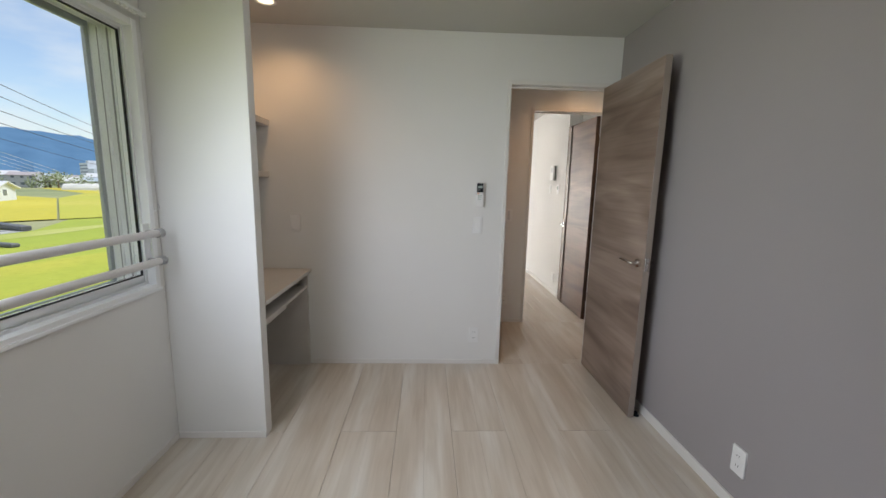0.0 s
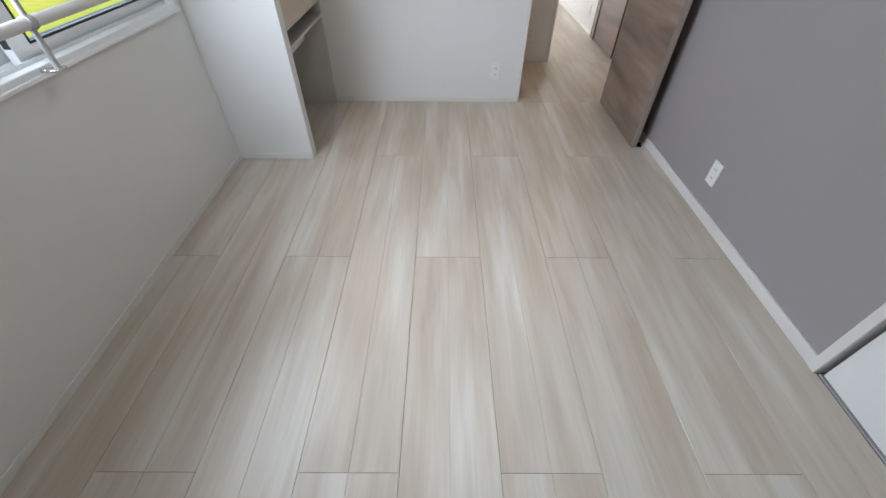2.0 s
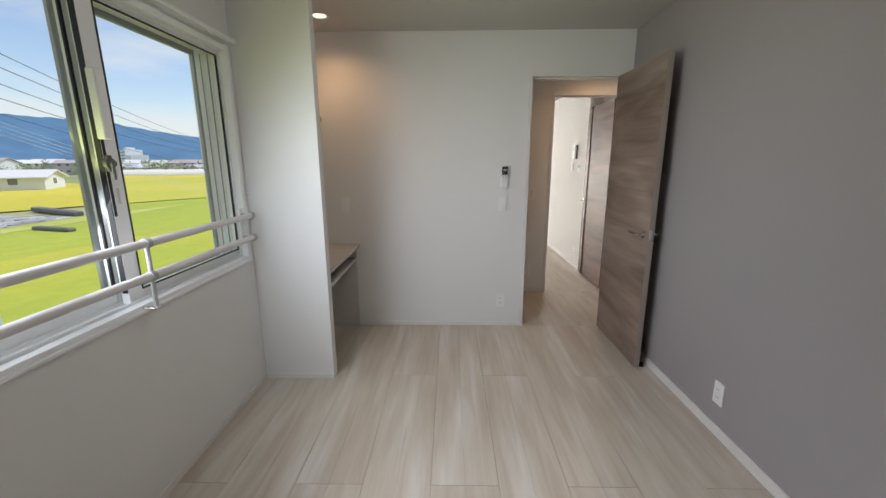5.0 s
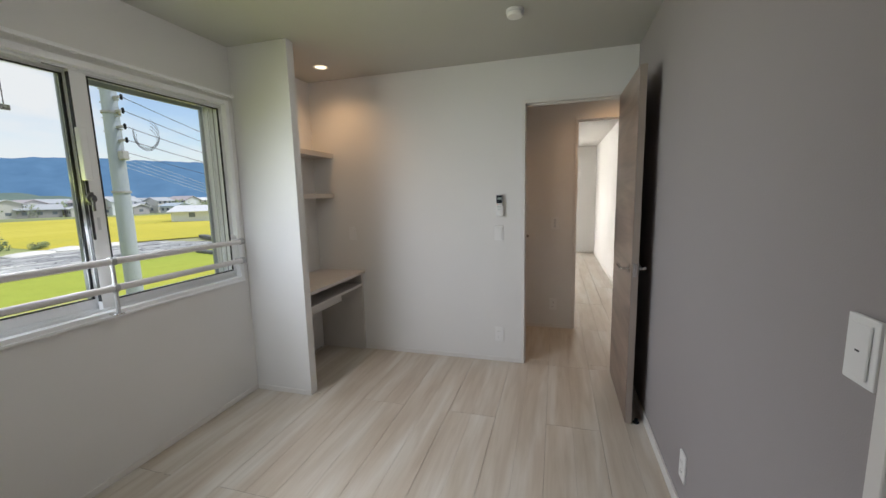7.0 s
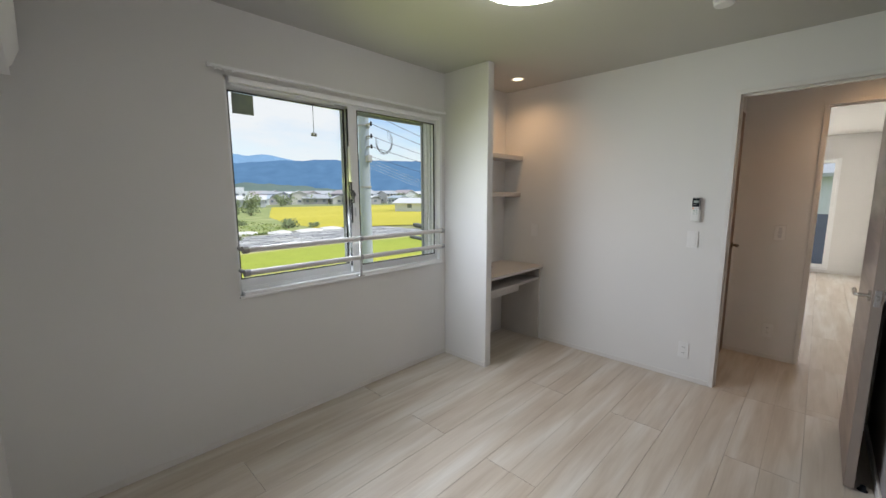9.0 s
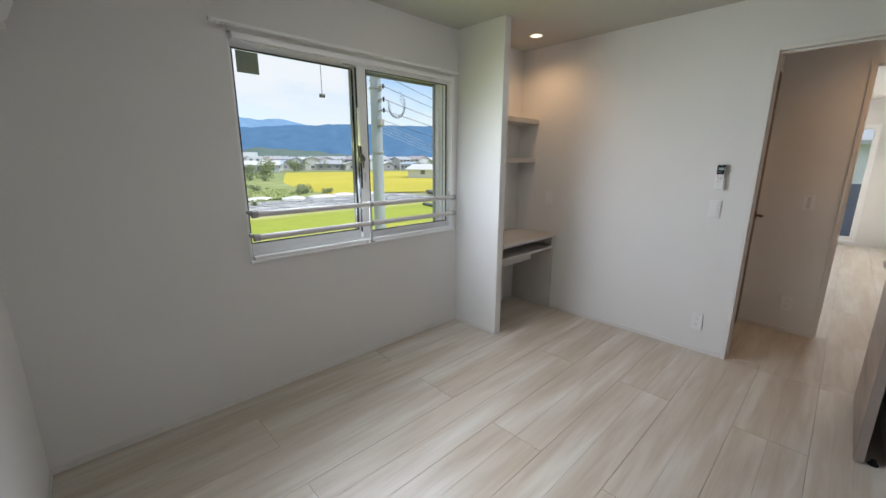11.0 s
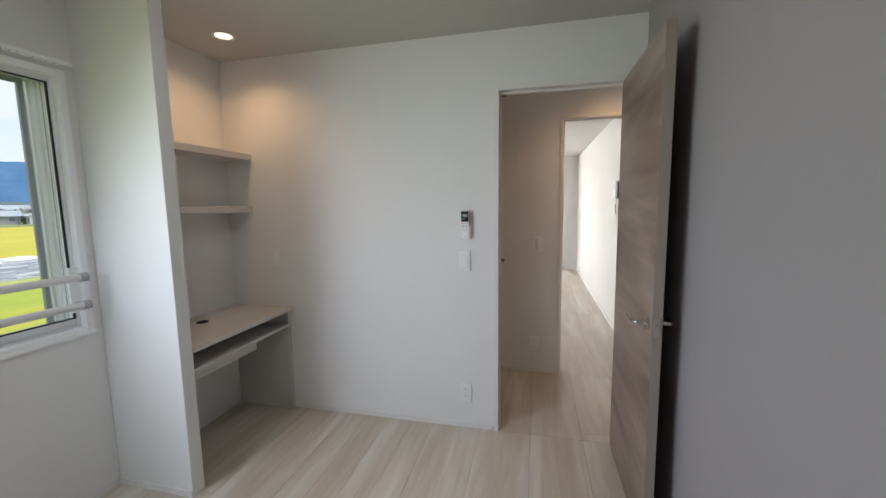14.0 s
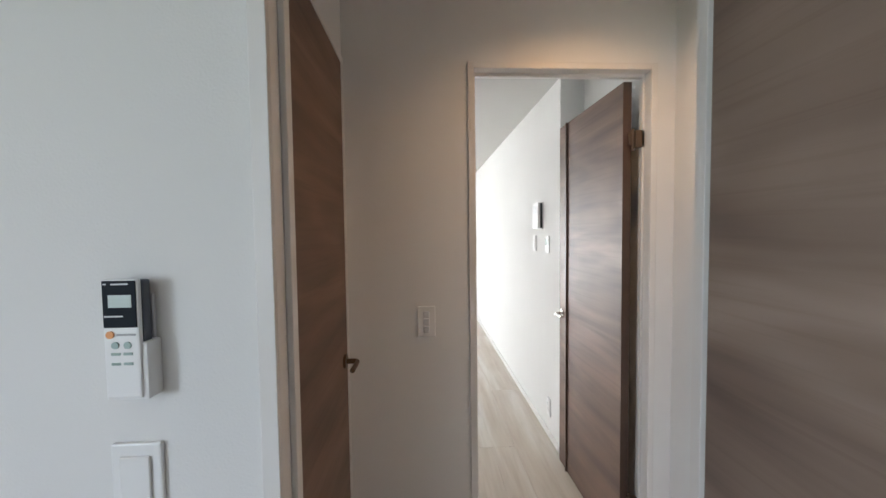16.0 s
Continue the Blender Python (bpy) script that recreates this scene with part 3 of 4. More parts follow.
# ---- curtain rail ----
cr = thing("curtain_rail", (0.40, 2.0, 2.04), "slim white curtain rail over the window", "curtain rail")
piece("rail", M_ALU_W, cr, (-0.008, 0.008, -0.84, 0.845, -0.007, 0.007), bevel=0.002)
for y in (-0.846, 0.846):
    piece("end_cap", M_PLASTIC, cr, (-0.011, 0.011, y - 0.008, y + 0.008, -0.010, 0.010), bevel=0.003)
for y in (-0.72, 0.0, 0.72, ):
    piece("bracket", M_ALU_W, cr, (-0.045, -0.008, y - 0.010, y + 0.010, -0.003, 0.010), bevel=0.001)
for k in range(9):
    piece("runner", M_PLASTIC, cr, (-0.004, 0.004, 0.60 + 0.024 * k, 0.611 + 0.024 * k, -0.017, -0.007), bevel=0.001)
for k in range(4):
    piece("runner", M_PLASTIC, cr, (-0.004, 0.004, -0.82 + 0.024 * k, -0.809 + 0.024 * k, -0.017, -0.007), bevel=0.001)

# ---- lamps on the ceiling ----
M_DIFF = glow("lit_diffuser", (1.0, 0.97, 0.95), LIGHT_GLOW)
cx, cy = 1.675, 2.045
lt = thing("ceiling_light", (cx, cy, H), "round white glowing ceiling light", "ceiling light")
bm = bmesh.new()
lathe(bm, [(0.0, 0.0), (0.235, 0.0), (0.240, -0.012), (0.236, -0.020), (0.0, -0.020)], seg=48)
part("base_plate", bm, M_PLASTIC, lt, smooth=True)
bm = bmesh.new()
lathe(bm, [(0.233, -0.020), (0.243, -0.030), (0.240, -0.050), (0.222, -0.070), (0.185, -0.085), (0.12, -0.095), (0.05, -0.099), (0.0, -0.100)], seg=48)
part("diffuser", bm, M_DIFF, lt, "milky domed diffuser", smooth=True)

dl = thing("downlight", (0.70, 3.43, H), "small warm recessed downlight over the desk", "downlight")
bm = bmesh.new()
lathe(bm, [(0.050, 0.0), (0.058, -0.001), (0.060, -0.004), (0.052, -0.006), (0.044, -0.003), (0.044, 0.0)], seg=32)
part("rim", bm, M_PLASTIC, dl, smooth=True)
bm = bmesh.new()
lathe(bm, [(0.044, -0.0025), (0.0, -0.0025)], seg=24)
part("lens", bm, glow("warm_lens", (1.0, 0.86, 0.58), 2.2), dl, smooth=True)
sp = new("downlight_lamp", bpy.data.lights.new("downlight_lamp", "SPOT"))
sp.data.energy, sp.data.color, sp.data.spot_size, sp.data.spot_blend, sp.data.shadow_soft_size = DOWNLIGHT_POWER, (1.0, 0.60, 0.30), radians(150), 0.9, 0.04
sp.location = (0.70, 3.43, H - 0.02)
hp = thing("downlight", (3.02, 4.28, H), "small warm recessed downlight in the hall ceiling", "downlight")
bm = bmesh.new()
lathe(bm, [(0.050, 0.0), (0.058, -0.001), (0.060, -0.004), (0.052, -0.006), (0.044, -0.003), (0.044, 0.0)], seg=32)
part("rim", bm, M_PLASTIC, hp, smooth=True)
bm = bmesh.new()
lathe(bm, [(0.044, -0.0025), (0.0, -0.0025)], seg=24)
part("lens", bm, bpy.data.materials["warm_lens"], hp, smooth=True)
sp = new("hall_lamp", bpy.data.lights.new("hall_lamp", "SPOT"))
sp.data.energy, sp.data.color, sp.data.spot_size, sp.data.spot_blend, sp.data.shadow_soft_size = HALL_POWER, (1.0, 0.56, 0.25), radians(150), 0.9, 0.04
sp.location = (3.02, 4.28, H - 0.02)

sd = thing("smoke_alarm", (2.205, 2.985, H), "small round white smoke alarm", "smoke alarm")
bm = bmesh.new()
lathe(bm, [(0.0, 0.0), (0.048, 0.0), (0.050, -0.010), (0.046, -0.013), (0.0, -0.013)], seg=32)
part("mount", bm, M_PLASTIC, sd, smooth=True)
bm = bmesh.new()
lathe(bm, [(0.044, -0.013), (0.045, -0.030), (0.040, -0.036), (0.018, -0.038), (0.0, -0.038)], seg=32)
part("cover", bm, M_PLASTIC, sd, smooth=True)
bm = bmesh.new()
lathe(bm, [(0.0455, -0.013), (0.0455, -0.019), (0.040, -0.019)], seg=32)
part("vent_ring", bm, M_PLASTIC_D, sd, smooth=True)

# ---- air conditioner ----
AX0, AX1, AZ0, AZ1 = 0.45, 1.24, 1.83, 2.135
ac = thing("air_conditioner", (AX0, YF, AZ0), "white wall air conditioner", "air conditioner")
bm = bmesh.new()
prof = [(0.0, 0.0), (0.14, 0.0), (0.185, 0.040), (0.210, 0.10), (0.214, 0.25), (0.195, 0.29), (0.17, 0.305), (0.0, 0.305)]
ends = [[bm.verts.new((x, y, z)) for y, z in prof] for x in (0.0, AX1 - AX0)]
for i in range(len(prof)):
    j = (i + 1) % len(prof)
    bm.faces.new((ends[0][i], ends[0][j], ends[1][j], ends[1][i]))
bm.faces.new(ends[0]), bm.faces.new(ends[1][::-1])
bmesh.ops.bevel(bm, geom=[e for e in bm.edges if abs(e.verts[0].co.x - e.verts[1].co.x) < 0.01], offset=0.012, segments=3, affect="EDGES")
part("body", bm, M_PLASTIC, ac, smooth=True)
piece("vent_slot", M_BLACK, ac, (0.05, AX1 - AX0 - 0.05, 0.098, 0.124, -0.001, 0.010))
piece("louver", M_PLASTIC, ac, (0.06, AX1 - AX0 - 0.06, 0.126, 0.180, -0.006, 0.000), bevel=0.002)


# ---- plates, switches and sockets ----
def plate(name, m, w, h, label, kind, group=""):
    """m: pose; the plate faces its local -y."""
    t = thing(name, (0, 0, 0), label, kind, group)
    t.matrix_world = m
    piece("cover_plate", M_PLASTIC, t, (-w / 2, w / 2, -0.008, 0, -h / 2, h / 2), bevel=0.003, seg=2)
    return t


def switch(m, label, rockers=1):
    t = plate("light_switch", m, 0.070, 0.120, label, "light switch")
    hh = 0.088 / rockers
    for k in range(rockers):
        z = 0.044 - k * hh
        w2 = 0.021 if rockers == 1 else 0.011
        piece("rocker", M_PLASTIC if rockers == 1 else M_PLASTIC_D, t, (-w2, w2, -0.0125, -0.008, z - hh + 0.0015, z - 0.0015), bevel=0.0015)
    return t


def socket(m, label, wide=False):
    w = 0.116 if wide else 0.070
    t = plate("wall_socket", m, w, 0.120, label, "wall socket", "wall sockets")
    for x in ((-0.023, 0.023) if wide else (0.0,)):
        for z in (0.022, -0.022):
            outlet = piece("outlet", M_PLASTIC, t, (x - 0.013, x + 0.013, -0.0100, -0.008, z - 0.017, z + 0.017), bevel=0.001)
            for dx in (-0.006, 0.006):
                piece("slot", M_BLACK, outlet, (x + dx - 0.0012, x + dx + 0.0012, -0.0104, -0.0098, z - 0.004, z + 0.005))
    return t


switch(pose(2.004, YB, 1.066), "white rocker switch under the remote control")
socket(pose(2.006, YB, 0.232), "white double socket low on the wall")
switch(pose(0.711, YB, 1.058), "white rocker switch above the desk")
switch(pose(2.428, HY, 1.074), "white switch with three small rockers in the hall", 3)
socket(pose(2.420, HY, 0.245), "white double socket low on the hall wall")
socket(pose(XR, 2.388, 0.228, 0, 0, -90), "white double socket low on the grey wall")
t = plate("light_switch", pose(XR, 1.53, 1.083, 0, 0, -90), 0.076, 0.124, "white switch with a dark dot on the grey wall", "light switch")
piece("rocker", M_PLASTIC, t, (-0.024, 0.024, -0.0125, -0.008, -0.050, 0.050), bevel=0.002)
piece("indicator", M_BLACK, t, (-0.006, 0.004, -0.0130, -0.0122, -0.002, 0.001))
socket(pose(3.272, 5.77, 0.21, 0, 0, -90), "white double socket low on the living room wall")

# remote control in its holder
rc = thing("remote_control", (2.012, YB, 1.283), "white and black remote control in a wall holder", "remote control")
piece("holder", M_PLASTIC, rc, (-0.026, 0.030, -0.030, 0, -0.084, -0.004), bevel=0.003, seg=2)
piece("back_plate", M_PLASTIC_D, rc, (-0.024, 0.024, -0.006, 0, -0.05, 0.06), bevel=0.001)
piece("case", M_PLASTIC, rc, (-0.0235, 0.0235, -0.034, -0.026, -0.080, 0.083), bevel=0.003, seg=2)
piece("rear_shell", M_BUTTON_D, rc, (-0.0228, 0.0245, -0.026, -0.010, -0.078, 0.081), bevel=0.003, seg=2)
piece("dark_face", M_BLACK, rc, (-0.0222, 0.0215, -0.0350, -0.0335, 0.0175, 0.081), bevel=0.0006)
piece("display", M_LCD, rc, (-0.014, 0.016, -0.0358, -0.0350, 0.045, 0.062))
for x0, x1, z in ((-0.020, -0.016, 0.0765), (-0.010, 0.012, 0.0765), (-0.020, 0.004, 0.033)):
    piece("marking", M_PLASTIC_D, rc, (x0, x1, -0.0356, -0.0350, z - 0.001, z + 0.001))
bm = bmesh.new()
rod(bm, (-0.014, -0.0335, 0.008), (-0.014, -0.0362, 0.008), 0.0050, 16)
part("orange_button", bm, M_ORANGE, rc)
piece("marking", M_COLLAR, rc, (-0.006, 0.019, -0.0348, -0.0340, 0.0065, 0.009))
for x in (-0.008, 0.008):
    bm = bmesh.new()
    rod(bm, (x, -0.0335, -0.0065), (x, -0.0358, -0.0065), 0.0048, 12)
    part("button", bm, M_BUTTON, rc)
    for z in (-0.0185, -0.032):
        piece("key", M_BUTTON, rc, (x - 0.006, x + 0.006, -0.0352, -0.0338, z - 0.0018, z + 0.0018), bevel=0.0004)

# intercom and panels on the living room wall
ic = plate("intercom", pose(3.272, 5.97, 1.53, 0, 0, -90), 0.13, 0.19, "white intercom monitor on the living room wall", "intercom")
piece("case", M_PLASTIC, ic, (-0.062, 0.062, -0.040, -0.008, -0.092, 0.092), bevel=0.004, seg=2)
piece("side", M_BLACK, ic, (0.0625, 0.0675, -0.020, -0.008, -0.088, 0.088), bevel=0.001)
piece("screen", M_PLASTIC_D, ic, (-0.045, 0.045, -0.0408, -0.0398, 0.010, 0.070))
th = plate("thermostat", pose(3.272, 5.80, 1.327, 0, 0, -90), 0.085, 0.115, "small white controller with a grey display", "controller")
piece("display", M_LCD, th, (-0.028, 0.028, -0.0095, -0.0085, -0.005, 0.038))
sw2 = switch(pose(3.272, 6.10, 1.327, 0, 0, -90), "white rocker switch on the living room wall")

# door stop
ds = thing("door_stop", (2.915, 3.075, 0), "small dark door stop on the floor", "door stop")
bm = bmesh.new()
lathe(bm, [(0.0, 0.0), (0.019, 0.0), (0.019, 0.004), (0.012, 0.009), (0.010, 0.024), (0.0, 0.026)], seg=20)
part("stop_body", bm, M_BLACK, ds, smooth=True)

# ---- living room terrace window ----
tw = thing("window_2", ((TX0 + TX1) / 2, LY + 0.06, 0.05), "tall white-framed sliding terrace window", "window", kind="structure")
O2 = Matrix.Translation(-Vector(tw.location))
yy = LY + 0.06
for nm, mat, bxs in (("window_frame", M_ALU_W, [(TX0, TX0 + 0.03, LY, LY + 0.16, 0.05, TZ), (TX1 - 0.03, TX1, LY, LY + 0.16, 0.05, TZ), (TX0 + 0.03, TX1 - 0.03, LY, LY + 0.16, TZ - 0.03, TZ), (TX0 + 0.03, TX1 - 0.03, LY, LY + 0.16, 0.05, 0.075)]),
                     ("sash", M_ALU_W, [(TX1 - 0.075, TX1 - 0.03, yy - 0.015, yy + 0.015, 0.075, TZ - 0.03), (1.44, 1.49, yy - 0.015, yy + 0.015, 0.075, TZ - 0.03), (1.49, TX1 - 0.075, yy - 0.015, yy + 0.015, 0.075, 0.14), (1.49, TX1 - 0.075, yy - 0.015, yy + 0.015, TZ - 0.08, TZ - 0.03)]),
                     ("sash", M_ALU_W, [(TX0 + 0.03, TX0 + 0.075, yy + 0.02, yy + 0.05, 0.075, TZ - 0.03), (1.42, 1.47, yy + 0.02, yy + 0.05, 0.075, TZ - 0.03), (TX0 + 0.075, 1.42, yy + 0.02, yy + 0.05, 0.075, 0.14), (TX0 + 0.075, 1.42, yy + 0.02, yy + 0.05, TZ - 0.08, TZ - 0.03)])):
    p = piece(nm, mat, tw, *bxs, bevel=0.0015)
    p.data.transform(O2)
for a, b, o in ((1.49, TX1 - 0.075, 0.0), (TX0 + 0.075, 1.42, 0.035)):
    q = piece("pane", M_GLASS, tw, (a, b, yy + o - 0.003, yy + o + 0.003, 0.14, TZ - 0.08))
    q.data.transform(O2)
    q.visible_shadow = False
structure("balcony_floor", M_TRIM, (-0.6, 3.52, LY + 0.16, LY + 1.3, -0.25, -0.04))
structure("balcony_parapet", M_BALC, (-0.6, 3.52, LY + 1.22, LY + 1.30, -0.04, 0.98), label="dark slatted balcony parapet")
area_lamp("terrace_skylight", (0.75, LY + 0.20, 1.0), (0.75, 5.0, 0.9), 1.2, 1.7, TERRACE_POWER, (1.0, 0.955, 0.89))

# ---- outdoors ----
M_RICE_N = field("green_rice", (0.36, 0.43, 0.05), (0.32, 0.40, 0.045), (0.40, 0.45, 0.055), 0.07)
M_RICE_Y = field("ripe_rice", (0.56, 0.49, 0.045), (0.50, 0.46, 0.05), (0.60, 0.53, 0.07), 0.05)
M_RICE_G = field("pale_green_rice", (0.49, 0.48, 0.06), (0.43, 0.46, 0.06), (0.54, 0.50, 0.09), 0.05)
M_RICE_R = field("ripening_rice", (0.42, 0.45, 0.05), (0.36, 0.43, 0.05), (0.50, 0.48, 0.06), 0.16)
M_RICE_E = field("field_edge_grass", (0.47, 0.50, 0.14), (0.40, 0.45, 0.10), (0.54, 0.55, 0.22), 0.3)
M_WEEDS = field("weeds", (0.30, 0.36, 0.13), (0.21, 0.28, 0.11), (0.42, 0.44, 0.22), 0.35)
M_GRAVEL = field("pale_gravel", (0.44, 0.45, 0.47), (0.36, 0.38, 0.41), (0.54, 0.53, 0.52), 0.5)
M_LAND = field("far_land", (0.28, 0.32, 0.16), (0.2, 0.24, 0.12), (0.36, 0.36, 0.2), 0.02)
# Leaf green is lightened and greyed: haze put into the colour.
M_LEAF_HAZED = field("hazed_leaves", (0.30, 0.36, 0.22), (0.23, 0.29, 0.18), (0.40, 0.45, 0.28), 0.8)
M_BARK = material("bark", (0.12, 0.09, 0.07), 0.9)
# Roof, wall and pane colours are pale and cool, with distance haze painted in.
M_ROOFS_HAZED = [material("roof_" + n, c, 0.5) for n, c in (("slate", (0.42, 0.45, 0.51)), ("brown", (0.42, 0.38, 0.42)), ("pale", (0.66, 0.68, 0.74)), ("blue", (0.42, 0.50, 0.61)))]
M_FACES_HAZED = [material("house_" + n, c, 0.8) for n, c in (("white", (0.64, 0.68, 0.74)), ("grey", (0.46, 0.49, 0.55)), ("cream", (0.58, 0.58, 0.58)), ("brown", (0.36, 0.36, 0.39)))]
M_PANEW_HAZED = material("hazed_house_window", (0.17, 0.20, 0.25), 0.2)
M_CONC = material("concrete_pole", (0.50, 0.51, 0.52), 0.8)
colored(M_CONC, ramp(M_CONC, add_noise(M_CONC, 1.5, 4, (3, 3, 0.5)), [(0.3, (0.33, 0.38, 0.45)), (0.7, (0.43, 0.48, 0.55))]))
M_WIRE = material("wire", (0.03, 0.03, 0.035), 0.6)
M_WIRE_L = material("pale_wire", (0.62, 0.64, 0.66), 0.5)
M_SHEET = material("white_sheet", (0.72, 0.72, 0.72), 0.5)


def ground_patch(name, mat, pts, z, label):
    bm = bmesh.new()
    bm.faces.new([bm.verts.new((x, y, z)) for x, y in pts])
    return tagged(part(name, bm, mat), label, kind="structure")


ground_patch("ground", M_LAND, [(-4500, -4500), (4500, -4500), (4500, 4500), (-4500, 4500)], G, "flat farm land to the foot of the mountains")
ground_patch("field_near", M_RICE_N, [(-29, -40), (-2, -40), (-2, 34), (-8, 62), (-22.5, 62), (-34.8, 42), (-29.6, 33), (-29, 20)], G + 0.10, "bright green rice field")
ground_patch("field_edge", M_RICE_E, [(-28.9, -40), (-26.6, -40), (-27.0, 20), (-26.4, 34), (-27.4, 44), (-29.0, 33), (-28.6, 20)], G + 0.115, "pale strip along the green rice field")
ground_patch("field_ripening", M_RICE_R, [(-20.5, -40), (-2, -40), (-2, 34), (-13, 48), (-15.5, 30), (-20, 12)], G + 0.115, "yellowish green ripening rice nearest the house")
ground_patch("field_yellow", M_RICE_Y, [(-44, 25), (-56, 26.2), (-73, 30.6), (-91, 38), (-134, 56), (-124, 105), (-74, 84), (-36, 42), (-41, 33)], G + 0.12, "yellow ripe rice field")
ground_patch("field_pale", M_RICE_G, [(-35.9, 42.2), (-73.9, 84.3), (-92, 112), (-60, 130), (-22, 64)], G + 0.10, "pale green rice field")
ground_patch("field_far", M_RICE_Y, [(-93, 113), (-60, 131), (-100, 190), (-150, 160)], G + 0.08, "distant yellow rice field")
ground_patch("weedy_ground", M_WEEDS, [(-40, -30), (-130, -30), (-134, 56), (-91, 38), (-73, 30.6), (-56, 26.2), (-44, 25), (-42, 20)], G + 0.10, "weedy green ground")
ground_patch("gravel_lane", M_GRAVEL, [(-29.3, -40), (-29.3, 20), (-29.9, 33), (-40.5, 33), (-42.5, 21.5), (-39.7, 17), (-39.7, -40)], G + 0.07, "pale gravel ground between the fields")

rng = random.Random(7)


def embankment(p, q, w, h, label):
    bm = bmesh.new()
    box(bm, -w / 2, w / 2, 0, (Vector(q) - Vector(p)).length, 0, h, bevel=0.06)
    ob = part("black_sheet_bank", bm, M_DARKSHEET)
    d = Vector(q) - Vector(p)
    ob.matrix_world = Matrix.Translation((p[0], p[1], G + 0.09)) @ Matrix.Rotation(math.atan2(-d.x, d.y), 4, "Z")
    return tagged(ob, label, "bank")


embankment((-37.6, 36.4), (-30.0, 32.8), 0.7, 0.38, "long low black covered bank at the field's edge")
embankment((-26.4, 25.9), (-23.0, 25.0), 0.5, 0.25, "short low dark box in the green field")
for k in range(9):
    a = rng.uniform(-2, 20)
    bm = bmesh.new()
    bmesh.ops.create_icosphere(bm, subdivisions=2, radius=1.0)
    for v in bm.verts:
        v.co *= 1 + 0.25 * noise.noise(v.co * 1.7 + Vector((k, 0, 0)))
        v.co.z *= 0.28
    ob = part("white_sheet_heap", bm, M_SHEET, smooth=True)
    ob.location, ob.scale = (-40.9 - rng.uniform(0, 1.6), 2 + 3.4 * k, G + 0.12), (rng.uniform(0.7, 1.3), rng.uniform(1.1, 2.2), 1)
    tagged(ob, "white sheet-covered heap on the gravel", "heap", "white heaps at the lane")


def house(name, at, turn, w, d, h, roof_h, roof, face, label, windows=3, category="house"):
    t = thing(name, (at[0], at[1], G), label, category)
    t.rotation_euler = (0, 0, radians(turn))
    piece("wall", face, t, (-w / 2, w / 2, -d / 2, d / 2, 0, h))
    bm = bmesh.new()
    o = 0.6
    xs = (-w / 2 - o, w / 2 + o)
    lo = [[bm.verts.new((x, s * (d / 2 + o), h - 0.15)) for s in (-1, 1)] for x in xs]
    hi = [bm.verts.new((x, 0, h + roof_h)) for x in xs]
    l2 = [[bm.verts.new((x, s * (d / 2 + o), h - 0.35)) for s in (-1, 1)] for x in xs]
    h2 = [bm.verts.new((x, 0, h + roof_h - 0.2)) for x in xs]
    for i in (0, 1):
        bm.faces.new((lo[0][i], lo[1][i], hi[1], hi[0]))
        bm.faces.new((l2[0][i], l2[1][i], h2[1], h2[0]))
        bm.faces.new((lo[0][i], lo[1][i], l2[1][i], l2[0][i]))
        bm.faces.new((lo[i][0], hi[i], h2[i], l2[i][0]))
        bm.faces.new((lo[i][1], hi[i], h2[i], l2[i][1]))
    part("roof", bm, roof, t)
    for x in (-w / 2, w / 2 - 0.15):
        bm = bmesh.new()
        r0, r1 = ([bm.verts.new(c) for c in ((xx, -d / 2, h), (xx, d / 2, h), (xx, 0, h + roof_h - 0.2))] for xx in (x, x + 0.15))
        bm.faces.new(r0), bm.faces.new(r1)
        for i in range(3):
            bm.faces.new((r0[i], r0[(i + 1) % 3], r1[(i + 1) % 3], r1[i]))
        part("gable", bm, face, t)
    for k in range(windows):
        x = -w / 2 + w * (k + 0.5) / windows
        for s in (-1, 1):
            piece("window", M_PANEW_HAZED, t, (x - 0.6, x + 0.6, s * d / 2 - 0.04, s * d / 2 + 0.04, 1.0, 2.0))
            if h > 4.5:
                piece("window", M_PANEW_HAZED, t, (x - 0.5, x + 0.5, s * d / 2 - 0.04, s * d / 2 + 0.04, 3.7, 4.6))
    for s in (-1, 1):
        piece("window", M_PANEW_HAZED, t, (s * w / 2 - 0.04, s * w / 2 + 0.04, -0.7, 0.7, 1.0, 2.0))
    return t


# white barn by the yellow field
house("barn", (-74.4, 69.4), 28.6, 8, 9, 2.4, 1.1, M_ROOFS_HAZED[2], M_FACES_HAZED[0], "long white barn with a grey metal roof", 1, "barn")
for k in range(250):
    az = radians(rng.uniform(14, 60))
    dist = 185 + 260 * rng.random() ** 1.3
    if az > radians(41) and dist < 225:
        dist += 90
    x, y = 2 - math.cos(az) * dist, 0.6 + math.sin(az) * dist
    two = rng.random() < 0.5
    w, d = rng.uniform(6, 12), rng.uniform(5, 8)
    i, j = rng.randrange(4), rng.randrange(4)
    # The words name the house's own colours; the materials carry painted haze.
    nm = ("slate-grey", "brown", "pale metal", "blue")[i]
    fc = ("white", "grey", "cream", "brown")[j]
    house("house", (x, y), rng.choice((0, 90, 25, 65, -20)), w, d, 5.0 if two else 2.9, rng.uniform(0.9, 1.8), M_ROOFS_HAZED[i], M_FACES_HAZED[j],
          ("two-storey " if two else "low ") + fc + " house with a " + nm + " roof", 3)
